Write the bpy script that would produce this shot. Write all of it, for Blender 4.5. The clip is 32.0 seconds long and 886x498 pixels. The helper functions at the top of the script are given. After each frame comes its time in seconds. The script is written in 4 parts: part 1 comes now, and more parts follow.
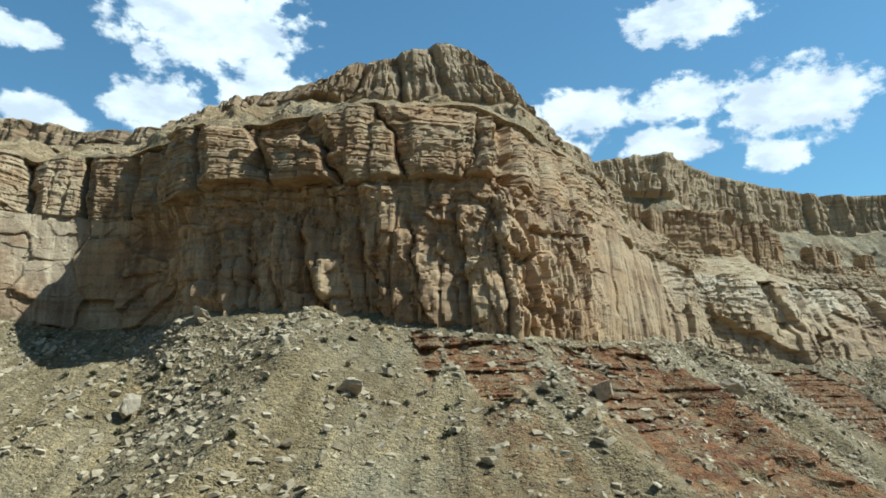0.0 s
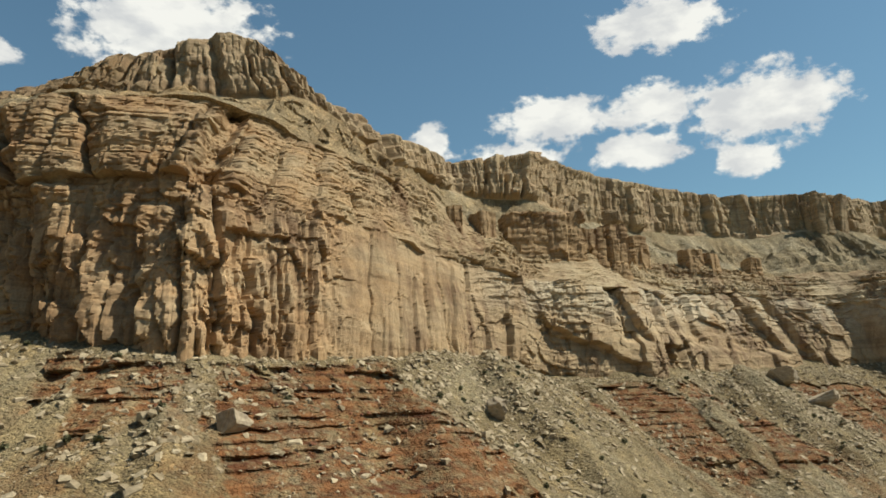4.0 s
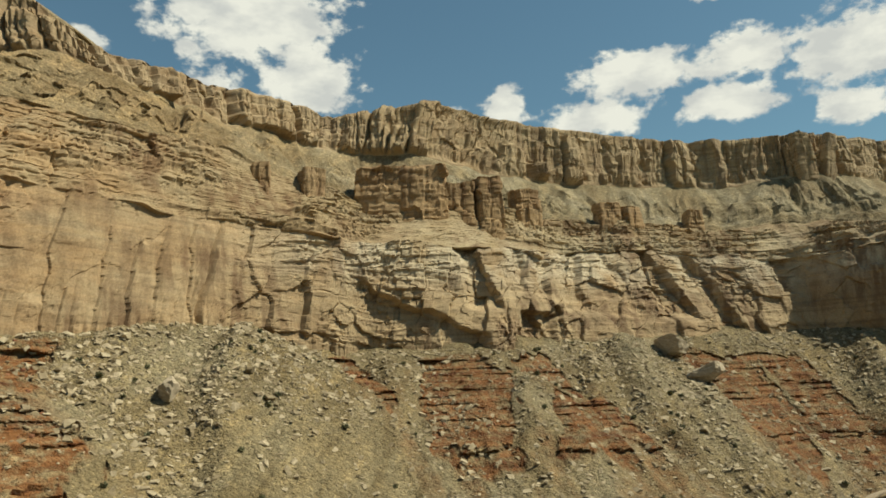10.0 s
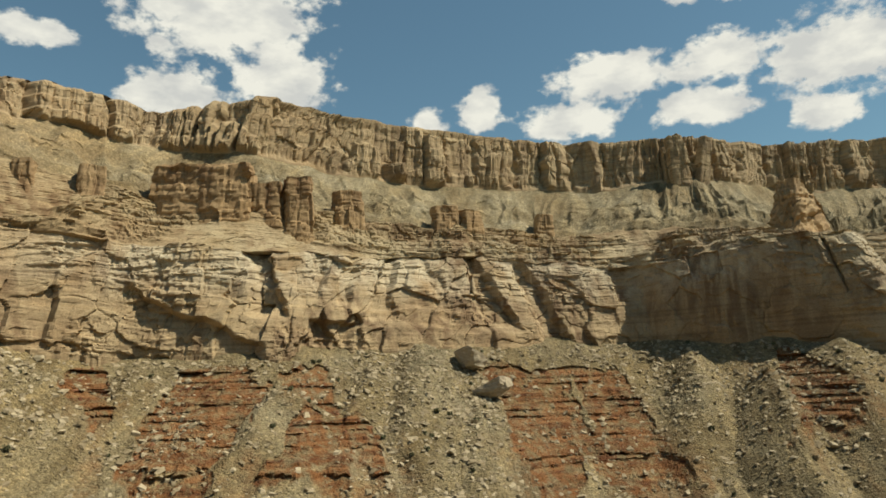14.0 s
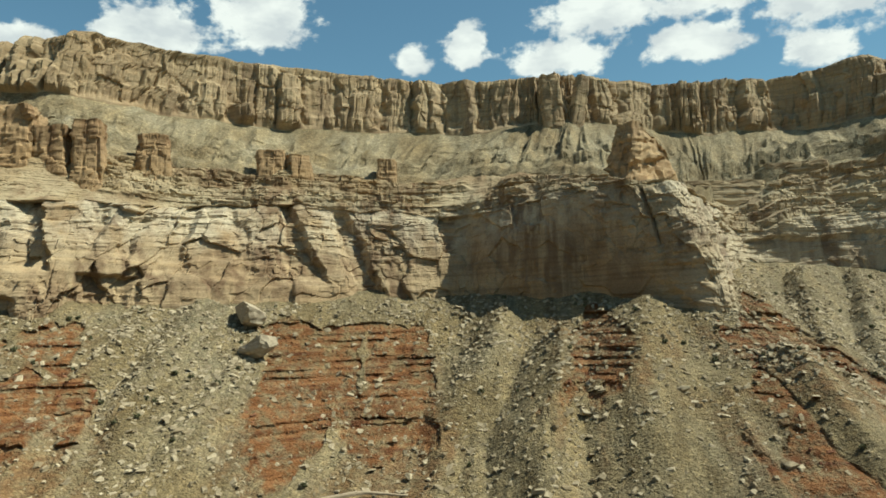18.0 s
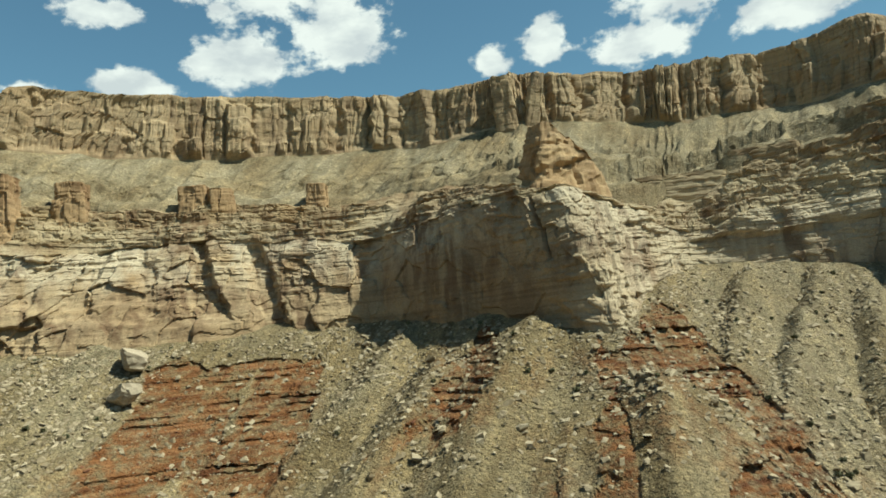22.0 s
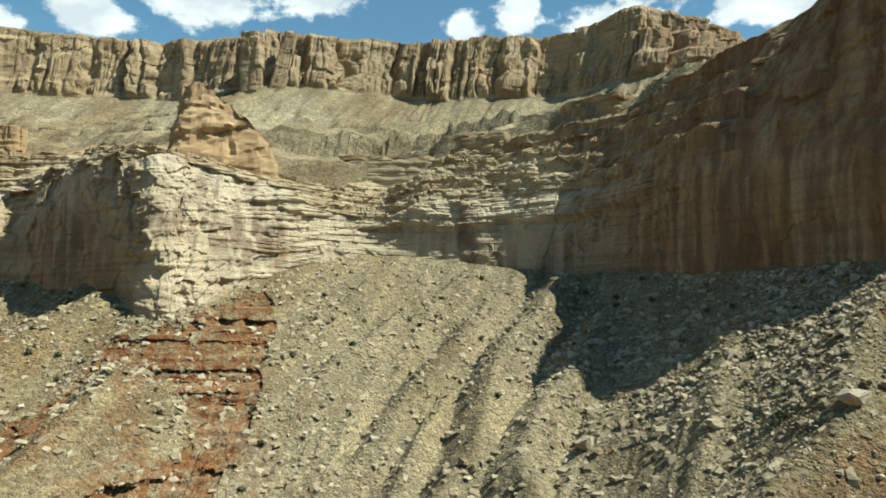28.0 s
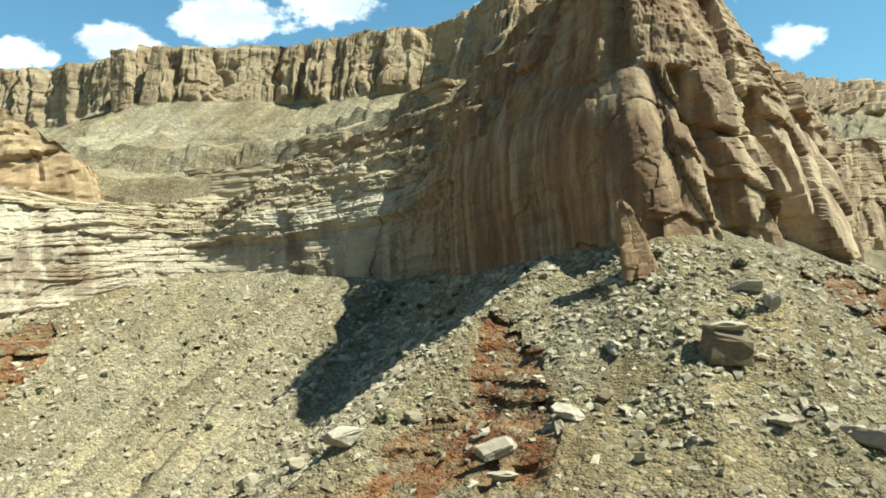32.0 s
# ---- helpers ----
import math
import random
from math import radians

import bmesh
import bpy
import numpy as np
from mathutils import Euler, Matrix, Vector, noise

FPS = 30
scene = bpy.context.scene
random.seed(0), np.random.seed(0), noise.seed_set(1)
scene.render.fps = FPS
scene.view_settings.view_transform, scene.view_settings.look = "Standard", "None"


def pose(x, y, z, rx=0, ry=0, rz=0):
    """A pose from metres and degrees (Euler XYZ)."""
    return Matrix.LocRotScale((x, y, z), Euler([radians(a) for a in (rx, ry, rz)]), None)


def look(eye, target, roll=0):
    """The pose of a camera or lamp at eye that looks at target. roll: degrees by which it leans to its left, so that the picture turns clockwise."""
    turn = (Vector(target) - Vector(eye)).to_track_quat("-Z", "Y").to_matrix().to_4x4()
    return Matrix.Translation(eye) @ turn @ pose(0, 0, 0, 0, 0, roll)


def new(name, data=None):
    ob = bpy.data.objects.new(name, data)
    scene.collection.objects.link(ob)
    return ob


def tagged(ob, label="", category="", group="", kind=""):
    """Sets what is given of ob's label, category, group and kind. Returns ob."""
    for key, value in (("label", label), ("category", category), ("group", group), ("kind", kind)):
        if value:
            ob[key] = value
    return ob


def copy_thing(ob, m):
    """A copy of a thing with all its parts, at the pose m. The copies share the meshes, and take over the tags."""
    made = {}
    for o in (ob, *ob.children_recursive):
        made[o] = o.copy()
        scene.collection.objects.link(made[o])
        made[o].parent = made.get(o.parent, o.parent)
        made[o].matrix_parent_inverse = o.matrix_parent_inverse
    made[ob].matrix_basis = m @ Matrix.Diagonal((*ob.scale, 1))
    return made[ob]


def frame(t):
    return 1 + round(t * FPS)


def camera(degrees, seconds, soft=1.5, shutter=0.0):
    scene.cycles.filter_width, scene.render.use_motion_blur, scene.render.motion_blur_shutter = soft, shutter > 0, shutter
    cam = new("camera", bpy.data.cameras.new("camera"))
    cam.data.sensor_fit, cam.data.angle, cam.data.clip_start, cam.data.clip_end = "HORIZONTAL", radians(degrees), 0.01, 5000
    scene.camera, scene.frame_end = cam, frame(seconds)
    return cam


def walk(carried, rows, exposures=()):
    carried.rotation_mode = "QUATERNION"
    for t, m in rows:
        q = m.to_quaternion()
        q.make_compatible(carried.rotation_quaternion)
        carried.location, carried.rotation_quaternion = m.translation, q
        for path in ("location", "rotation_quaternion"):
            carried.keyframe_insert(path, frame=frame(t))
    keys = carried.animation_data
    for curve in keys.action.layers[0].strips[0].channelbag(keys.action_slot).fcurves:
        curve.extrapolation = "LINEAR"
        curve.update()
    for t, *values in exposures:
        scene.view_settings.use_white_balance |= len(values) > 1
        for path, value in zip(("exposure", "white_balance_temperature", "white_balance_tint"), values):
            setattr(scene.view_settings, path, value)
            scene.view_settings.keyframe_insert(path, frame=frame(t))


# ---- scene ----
cam = camera(60.8, 32.0, soft=1.75)
METRES, EYE, TILT, LEAN, TURN = 800.0, 100.0, 13.0, 1.5, 0.0
ROWS = [
    (0.0, 0.0, 0.0, 0.0, -0.0, 0.0, -0.0),
    (0.5, 0.0144, 0.005, -0.0001, -0.95, 2.43, 3.28),
    (1.0, 0.0297, 0.0095, -0.0003, 0.05, 1.85, 1.72),
    (1.5, 0.0446, 0.0146, 0.0, -0.2, 1.54, 1.27),
    (2.0, 0.0593, 0.02, -0.0004, -0.73, 1.86, 2.24),
    (2.5, 0.0739, 0.0253, -0.0014, -0.18, 1.15, 1.91),
    (3.0, 0.0885, 0.0307, -0.0019, -0.23, 0.73, 1.04),
    (3.5, 0.1031, 0.0359, -0.0025, -0.42, 0.89, 0.95),
    (5.5, 0.1604, 0.0558, -0.0057, -1.02, 0.39, 0.47),
    (6.0, 0.1747, 0.0608, -0.0068, -0.59, 0.74, -0.06),
    (6.5, 0.1891, 0.0662, -0.0071, 0.49, 0.39, -0.11),
    (7.0, 0.2037, 0.0714, -0.0082, -0.17, 0.04, -0.18),
    (7.5, 0.2179, 0.0772, -0.0089, -0.57, -0.12, -1.21),
    (8.0, 0.2323, 0.082, -0.011, -1.23, -0.15, -2.23),
    (8.5, 0.2456, 0.0878, -0.011, 0.87, -0.27, -3.27),
    (9.0, 0.2593, 0.0928, -0.0132, 5.73, 1.34, -0.5),
    (9.5, 0.2752, 0.0969, -0.0123, 8.84, -1.76, 1.58),
    (10.0, 0.2888, 0.1024, -0.0127, 7.79, -1.45, 2.7),
    (10.5, 0.3033, 0.1075, -0.0129, 10.2, -0.45, 2.45),
    (11.0, 0.3172, 0.1127, -0.0136, 10.05, -0.65, 1.95),
    (11.5, 0.3319, 0.1176, -0.0137, 12.37, -0.0, 1.29),
    (12.0, 0.3451, 0.1231, -0.0127, 14.74, -0.45, 0.56),
    (12.5, 0.3594, 0.1286, -0.0135, 13.68, -0.87, 1.18),
    (13.0, 0.3743, 0.1336, -0.0147, 11.11, -2.47, 0.84),
    (13.5, 0.3885, 0.1389, -0.0151, 8.14, -0.85, 1.73),
    (15.5, 0.4455, 0.1603, -0.0168, 6.7, -7.09, 2.46),
    (16.0, 0.4619, 0.1664, -0.0136, 6.65, -8.47, 3.84),
    (16.5, 0.4762, 0.1729, -0.0133, 3.68, -6.2, 7.01),
    (17.0, 0.4904, 0.1787, -0.0139, 4.12, -5.19, 4.78),
    (17.5, 0.5046, 0.1845, -0.0141, 4.6, -5.56, 3.39),
    (18.0, 0.5193, 0.1898, -0.0147, 7.96, -6.02, 1.82),
    (18.5, 0.5343, 0.1961, -0.0144, 9.2, -7.09, 2.26),
    (19.0, 0.5492, 0.2026, -0.0139, 10.12, -7.71, 2.9),
    (19.5, 0.5638, 0.209, -0.0141, 10.1, -6.63, 3.86),
    (20.0, 0.5767, 0.2143, -0.0131, 11.64, -7.48, 2.65),
    (20.5, 0.5917, 0.2204, -0.0127, 14.77, -6.64, 3.55),
    (21.0, 0.6077, 0.227, -0.0131, 16.8, -6.01, 5.17),
    (21.5, 0.6225, 0.234, -0.0126, 18.06, -6.51, 5.57),
    (22.0, 0.6371, 0.2411, -0.0134, 16.33, -5.35, 6.94),
    (22.5, 0.6518, 0.2481, -0.0136, 14.17, -6.01, 5.04),
    (23.0, 0.6663, 0.2547, -0.0144, 12.39, -6.2, 4.64),
    (23.5, 0.6805, 0.2613, -0.0147, 12.77, -7.12, 4.44),
    (24.0, 0.6954, 0.2685, -0.0155, 13.0, -8.86, 3.28),
    (24.5, 0.7092, 0.2748, -0.0164, 14.26, -9.01, 2.51),
    (25.0, 0.7231, 0.2815, -0.0162, 15.5, -8.33, 3.61),
    (25.5, 0.7381, 0.2887, -0.0177, 17.45, -8.06, 5.31),
    (26.0, 0.7525, 0.2964, -0.0187, 16.38, -8.32, 4.87),
    (26.5, 0.7653, 0.304, -0.0171, 11.99, -8.02, 3.62),
    (28.5, 0.8213, 0.3328, -0.023, 16.78, -7.83, 0.57),
    (29.0, 0.8346, 0.3406, -0.0229, 14.4, -5.66, 2.7),
    (29.5, 0.8475, 0.3475, -0.0247, 13.71, -6.03, 0.55),
    (30.0, 0.861, 0.3553, -0.0258, 13.48, -8.17, -2.56),
    (30.5, 0.8737, 0.3626, -0.0254, 15.49, -9.05, -0.63),
    (31.0, 0.8876, 0.3715, -0.0258, 17.54, -7.18, 1.48),
    (31.5, 0.9013, 0.3798, -0.0269, 19.0, -7.18, 3.9),
    (32.0, 0.9149, 0.3883, -0.0279, 19.92, -8.06, 5.88),
]
EXPOSURES = [(0.0, 0.8, 5500, -2), (1.5, 0.7, 6300, 8), (3.0, 0.6, 6700, 7), (6.0, 0.43, 6900, 1), (8.0, 0.43, 7050, 0), (12.0, 0.34, 7200, 1), (15.5, 0.48, 7000, 4), (17.0, 0.52, 6450, -4), (19.0, 0.62, 6450, -4), (22.0, 0.56, 6400, -6), (26.0, 0.64, 6300, -4), (29.0, 0.92, 6000, -4), (30.5, 1.1, 5950, -5), (32.0, 1.16, 5850, -7)]
walk(cam, [(t, pose(0, 0, EYE, TILT, LEAN, TURN) @ pose(METRES * x, METRES * y, METRES * z, 90 + pitch, roll, yaw)) for t, x, y, z, yaw, pitch, roll in ROWS], EXPOSURES)

# ---- light and sky ----
SUN_AWAY = Vector((1.0, -0.03, 0.0)).normalized()
SUN_UP = radians(53)
world = bpy.data.worlds.new("sky")
scene.world = world
world.use_nodes = True
wn = world.node_tree
sky = wn.nodes.new("ShaderNodeTexSky")
sky.sky_type = "NISHITA"
sky.sun_disc = False
sky.sun_elevation = SUN_UP
sky.sun_rotation = math.atan2(SUN_AWAY.x, SUN_AWAY.y)
sky.altitude = 1500
sky.air_density, sky.dust_density, sky.ozone_density = 1.3, 0.5, 1.0
wn.nodes["Background"].inputs[1].default_value = 0.063
clear = wn.nodes.new("ShaderNodeMix")
clear.data_type, clear.blend_type = "RGBA", "MULTIPLY"
clear.inputs[0].default_value, clear.inputs[7].default_value = 1.0, (0.91, 1.13, 1.10, 1)
wn.links.new(sky.outputs[0], clear.inputs[6])
wn.links.new(clear.outputs[2], wn.nodes["Background"].inputs[0])
sun_data = bpy.data.lights.new("sun", "SUN")
sun_data.energy, sun_data.angle, sun_data.color = 5.4, radians(0.55), (1.0, 0.94, 0.84)
sun = new("sun", sun_data)
sun_dir = Vector((SUN_AWAY.x * math.cos(SUN_UP), SUN_AWAY.y * math.cos(SUN_UP), math.sin(SUN_UP)))
sun.matrix_world = look(Vector((400, 300, 600)) + 100 * sun_dir, Vector((400, 300, 600)))


# ---- noise ----
def hashed(ix, iy, seed):
    """A number from 0 to 1 for each pair of whole numbers."""
    h = (np.asarray(ix).astype(np.int64) * 374761393 + np.asarray(iy).astype(np.int64) * 668265263 + seed * 2147483647) & 0xFFFFFFFF
    h = ((h ^ (h >> 13)) * 1274126177) & 0xFFFFFFFF
    h = ((h ^ (h >> 16)) * 2246822519) & 0xFFFFFFFF
    return ((h ^ (h >> 15)) & 0xFFFFFF) / float(0xFFFFFF)


def noise2(x, y, seed):
    """Smooth noise from -1 to 1."""
    x, y = np.broadcast_arrays(np.asarray(x, float), np.asarray(y, float))
    ix, iy = np.floor(x), np.floor(y)
    fx, fy = x - ix, y - iy
    fx, fy = fx * fx * (3 - 2 * fx), fy * fy * (3 - 2 * fy)
    a, b = hashed(ix, iy, seed), hashed(ix + 1, iy, seed)
    c, d = hashed(ix, iy + 1, seed), hashed(ix + 1, iy + 1, seed)
    return 2 * ((a + (b - a) * fx) * (1 - fy) + (c + (d - c) * fx) * fy) - 1


def fbm(x, y, seed, octaves=4):
    total, size, amp = 0, 1.0, 0.5
    for n in range(octaves):
        total = total + amp * noise2(x * size + 17.3 * n, y * size - 9.1 * n, seed + n)
        size, amp = size * 2.03, amp * 0.5
    return total


def ridged(x, y, seed, octaves=3):
    """Sharp crests at 1, rounded hollows down to 0."""
    total, size, amp = 0, 1.0, 0.57
    for n in range(octaves):
        total = total + amp * (1 - np.abs(noise2(x * size + 5.7 * n, y * size + 3.3 * n, seed + n)))
        size, amp = size * 2.1, amp * 0.5
    return total


def blocks(a, z, wide, high, seed, warp=0.25):
    """Jointed beds: how far each block stands out, 0 to 1, with sharp joints."""
    zz = z / high + warp * noise2(a / (wide * 6), z / (high * 5), seed + 1)
    bed = np.floor(zz)
    aa = a / wide * (0.7 + 0.6 * hashed(bed, 3, seed + 2)) + 7 * hashed(bed, 1, seed + 3)
    aa = aa + 0.3 * noise2(a / wide, z / high * 0.7, seed + 4)
    joint = np.floor(aa)
    out = 0.55 * hashed(bed, joint, seed + 5) + 0.45 * hashed(bed, 0, seed + 6)
    fz, fa = zz - bed, aa - joint
    edge = np.minimum(np.minimum(fz, 1 - fz) * high, np.minimum(fa, 1 - fa) * wide)
    return out - 0.5 * np.clip(1 - edge / (0.12 * high), 0, 1)


def facets(a, z, wide, high, seed, slant=0.5):
    """Broken rock: cells of uneven size, each a tilted plane that stands out by its own amount."""
    u, w = np.broadcast_arrays(a / wide, z / high)
    u = u + 0.35 * noise2(u * 0.7, w * 0.7, seed + 8)
    w = w + 0.35 * noise2(u * 0.7 + 9, w * 0.7, seed + 9)
    iu, iw = np.floor(u), np.floor(w)
    best, second = np.full(u.shape, 9.0), np.full(u.shape, 9.0)
    out = np.zeros(u.shape)
    for di in (-1, 0, 1):
        for dj in (-1, 0, 1):
            ci, cj = iu + di, iw + dj
            du = u - ci - 0.1 - 0.8 * hashed(ci, cj, seed)
            dw = w - cj - 0.1 - 0.8 * hashed(ci, cj, seed + 1)
            far_off = np.maximum(np.abs(du), np.abs(dw)) * 0.7 + 0.3 * np.sqrt(du * du + dw * dw)
            level = hashed(ci, cj, seed + 2) + slant * ((hashed(ci, cj, seed + 3) - 0.62) * du + (hashed(ci, cj, seed + 4) - 0.55) * dw)
            closer = far_off < best
            second = np.where(closer, best, np.minimum(second, far_off))
            out = np.where(closer, level, out)
            best = np.where(closer, far_off, best)
    return out - 0.14 * np.clip(1 - (second - best) / 0.06, 0, 1)


def pillars(a, z, wide, seed, tops=None, lean=0.0, turned=0.0):
    """Upright columns with flat fronts and dark clefts between them; tops: the heights between which they end."""
    s = (a + lean * (z - 150)) / wide + 0.8 * noise2(a / (wide * 2.3), z / (wide * 6), seed) + 0.10 * noise2(a / 4, z / 6, seed + 1)
    k = np.floor(s)
    f = s - k
    side = 0.06 + 0.24 * hashed(k, 5, seed)
    front = np.clip(np.minimum(f / side, (1 - f) / (0.34 - side)), 0, 1)
    out = (0.2 + 0.8 * hashed(k, 0, seed + 2) + 0.7 * (hashed(k, 2, seed) - 0.5) * (f - 0.5)) * front
    out = out - turned * (f - 0.5)
    if tops:
        end = tops[0] + (tops[1] - tops[0]) * hashed(k, 1, seed + 3)
        out = out * (1 - smooth(end - 2.0, end + 1.5, z + 1.5 * noise2(a / 3, z / 3, seed + 4)))
    return out


def notch(a, z, top, bottom, depth, wide=4.0, flare=0.35, rugged=1.0):
    """A recess west of a crest that runs down from top to bottom (each a run along the wall and a height)."""
    (a0, z0), (a1, z1) = top, bottom
    ragged = rugged * (2.0 * noise2(a / 16, z / 13, 171) + 1.5 * (facets(a, z, 5, 5, 172, 0.6) - 0.5) + 0.5 * noise2(a / 2, z / 1.5, 173))
    west = a0 + (a1 - a0) * (z0 - z) / (z0 - z1) - a + ragged
    span_w = wide + flare * np.clip(z0 - z, 0, 60)
    shape = np.where(west < 0, 0, np.where(west < 2.2, west / 2.2, 2.2 * (1 - (west - 2.2) / span_w)))
    return depth * np.clip(shape, 0, 1) * (1 - smooth(z0, z0 + 5, z)) * smooth(z1 - 7, z1 - 1, z)


def smooth(lo, hi, v):
    f = np.clip((v - lo) / (hi - lo), 0, 1)
    return f * f * (3 - 2 * f)


# ---- the plan: lines along the canyon wall, west to east ----
TALUS = [(-420, 200, 95), (-260, 150, 95), (-185, 168, 95), (-138, 186, 92), (-100, 190, 92), (-70, 190, 90), (-45, 185, 98), (-20, 185, 101),
         (32, 190, 98), (75, 215, 92), (112, 255, 90), (135, 300, 93), (175, 340, 90), (200, 350, 91), (230, 357, 92), (270, 385, 88),
         (300, 400, 90), (340, 400, 72), (380, 425, 76), (426, 437, 86), (490, 412, 91), (520, 430, 91), (545, 455, 92), (575, 459, 92),
         (605, 458, 92), (632, 453, 94), (672, 414, 103), (725, 405, 111), (775, 420, 105), (830, 500, 100), (900, 640, 100), (1050, 720, 100)]
FOOT = [(-420, 330, 150), (-235, 236, 148), (-168, 262, 143), (-141, 285, 138), (-105, 276, 136), (-88, 252, 136), (-56, 247, 135), (-15, 246, 132),
        (22, 240, 126), (45, 262, 127), (71, 297, 130), (103, 346, 135), (140, 405, 127), (175, 418, 126), (212, 426, 126), (240, 455, 130),
        (290, 480, 131), (335, 505, 133), (372, 521, 134), (430, 500, 131), (484, 474, 122), (494, 490, 127), (516, 562, 148), (571, 573, 143),
        (610, 576, 141), (645, 541, 140), (689, 484, 139), (722, 449, 139), (756, 482, 135), (765, 560, 140), (800, 760, 150), (1000, 820, 150)]
BROW = [(-420, 336, 182), (-238, 246, 182), (-172, 270, 182), (-143, 292, 182), (-108, 282, 182), (-90, 258, 183), (-56, 256, 184), (-15, 253, 184),
        (20, 252, 184), (45, 275, 181), (74, 312, 179), (103, 366, 179), (143, 417, 178), (180, 436, 178), (215, 458, 179), (248, 490, 181),
        (289, 513, 182), (330, 526, 180), (369, 534, 178), (428, 503, 179), (469, 491, 181), (490, 518, 176), (519, 568, 166), (562, 579, 175),
        (613, 582, 178), (648, 541, 180), (680, 500, 178), (720, 461, 177), (749, 486, 170), (766, 572, 172), (801, 770, 180), (1000, 832, 180)]
BENCH = [(-420, 350, 212), (-242, 270, 212), (-176, 290, 212), (-142, 300, 212), (-110, 286, 212), (-92, 266, 212), (-60, 268, 212), (-18, 263, 219),
         (23, 282, 222), (50, 303, 215), (74, 340, 214), (103, 395, 214), (143, 461, 207), (190, 470, 207), (221, 498, 206), (250, 517, 206),
         (295, 546, 204), (326, 569, 204), (372, 568, 205), (420, 560, 202), (462, 546, 187), (496, 571, 179), (520, 607, 190), (556, 606, 203),
         (620, 601, 214), (670, 568, 225), (703, 524, 233), (711, 486, 238), (744, 505, 188), (764, 600, 196), (803, 782, 215), (1000, 845, 215)]
WALL = [(-420, 420, 250), (-260, 390, 248), (-185, 370, 245), (-135, 330, 232), (-110, 325, 238), (-90, 325, 243), (-60, 325, 247), (-18, 333, 248),
        (23, 338, 248), (52, 352, 246), (60, 385, 248), (78, 440, 250), (120, 495, 250), (160, 506, 250), (190, 545, 250), (230, 585, 250),
        (285, 619, 251), (335, 645, 253), (395, 646, 253), (430, 640, 255), (455, 650, 253), (500, 686, 254), (535, 684, 252), (585, 699, 254),
        (635, 665, 250), (690, 670, 262), (708, 680, 258), (728, 690, 246), (748, 700, 232), (770, 740, 232), (815, 840, 240), (1040, 920, 240)]
RIM = [(-420, 432, 258), (-260, 400, 275), (-185, 380, 257), (-135, 338, 242), (-110, 333, 248), (-90, 333, 252), (-50, 333, 262), (-18, 340, 278),
       (14, 345, 285), (40, 357, 264), (52, 395, 266), (72, 450, 275), (118, 505, 277), (165, 514, 287), (200, 556, 290), (232, 590, 293),
       (288, 626, 293), (338, 652, 293), (398, 652, 291), (428, 649, 291), (458, 660, 288), (502, 692, 292), (540, 692, 293), (588, 708, 297),
       (640, 684, 301), (700, 720, 290), (725, 735, 286), (745, 740, 268), (757, 760, 262), (778, 790, 258), (832, 872, 268), (1050, 960, 272)]


def curve(points, s):
    """A smooth line through the points, at the parameters s (0 to one less than their number)."""
    p = np.array(points, float)
    p = np.vstack([2 * p[0] - p[1], p, 2 * p[-1] - p[-2]])
    i = np.clip(np.floor(s).astype(int), 0, len(p) - 4)
    f = (s - i)[:, None]
    p0, p1, p2, p3 = p[i], p[i + 1], p[i + 2], p[i + 3]
    m1, m2 = 0.35 * (p2 - p0), 0.35 * (p3 - p1)
    return (2 * f**3 - 3 * f**2 + 1) * p1 + (f**3 - 2 * f**2 + f) * m1 + (3 * f**2 - 2 * f**3) * p2 + (f**3 - f**2) * m2


STEP = 0.7
spans = [max(math.dist(BROW[n][:2], BROW[n + 1][:2]), math.dist(FOOT[n][:2], FOOT[n + 1][:2]), 0.8 * math.dist(RIM[n][:2], RIM[n + 1][:2])) for n in range(len(FOOT) - 1)]
coarse = [3.0 if n in (0, 29, 30) else 1.6 if n in (1, 28) else 1.0 for n in range(len(spans))]
params = np.concatenate([n + np.arange(max(4, int(d / (STEP * c)))) / max(4, int(d / (STEP * c))) for n, (d, c) in enumerate(zip(spans, coarse))] + [np.array([len(FOOT) - 1.0])])
lines = [curve(level, params) for level in (TALUS, FOOT, BROW, BENCH, WALL, RIM)]
talus, foot, brow, bench, wall, rim = lines
along = np.concatenate([[0], np.cumsum(np.linalg.norm(np.diff(brow[:, :2], axis=0), axis=1))])

# no edge of the rock runs quite level or straight
for line, up_down, in_out, size, seed in ((foot, 2.0, 1.5, 16, 1), (brow, 4.5, 3.0, 22, 2), (bench, 6.0, 5.0, 26, 3), (wall, 5.0, 3.0, 24, 4)):
    line[:, 2] += up_down * fbm(along / size, 0.5 + seed, 130 + seed, 4)
    line[:, 1] += in_out * fbm(along / size, 4.5 + seed, 140 + seed, 4)


def outward(line, reach=14):
    """The level direction out of the wall, along a line, evened out over some metres."""
    at = np.linspace(along[0], along[-1], int(along[-1] / 2))
    xy = np.stack([np.interp(at, along, line[:, k]) for k in (0, 1)], 1)
    kernel = np.hanning(reach + 2)[1:-1]
    kernel /= kernel.sum()
    pad = len(kernel)
    xy = np.stack([np.convolve(np.pad(xy[:, k], pad, mode="reflect", reflect_type="odd"), kernel, "same")[pad:-pad] for k in (0, 1)], 1)
    d = np.gradient(xy, axis=0)
    d /= np.linalg.norm(d, axis=1)[:, None]
    out = np.stack([np.interp(along, at, d[:, 1]), np.interp(along, at, -d[:, 0])], 1)
    return out / np.linalg.norm(out, axis=1)[:, None]


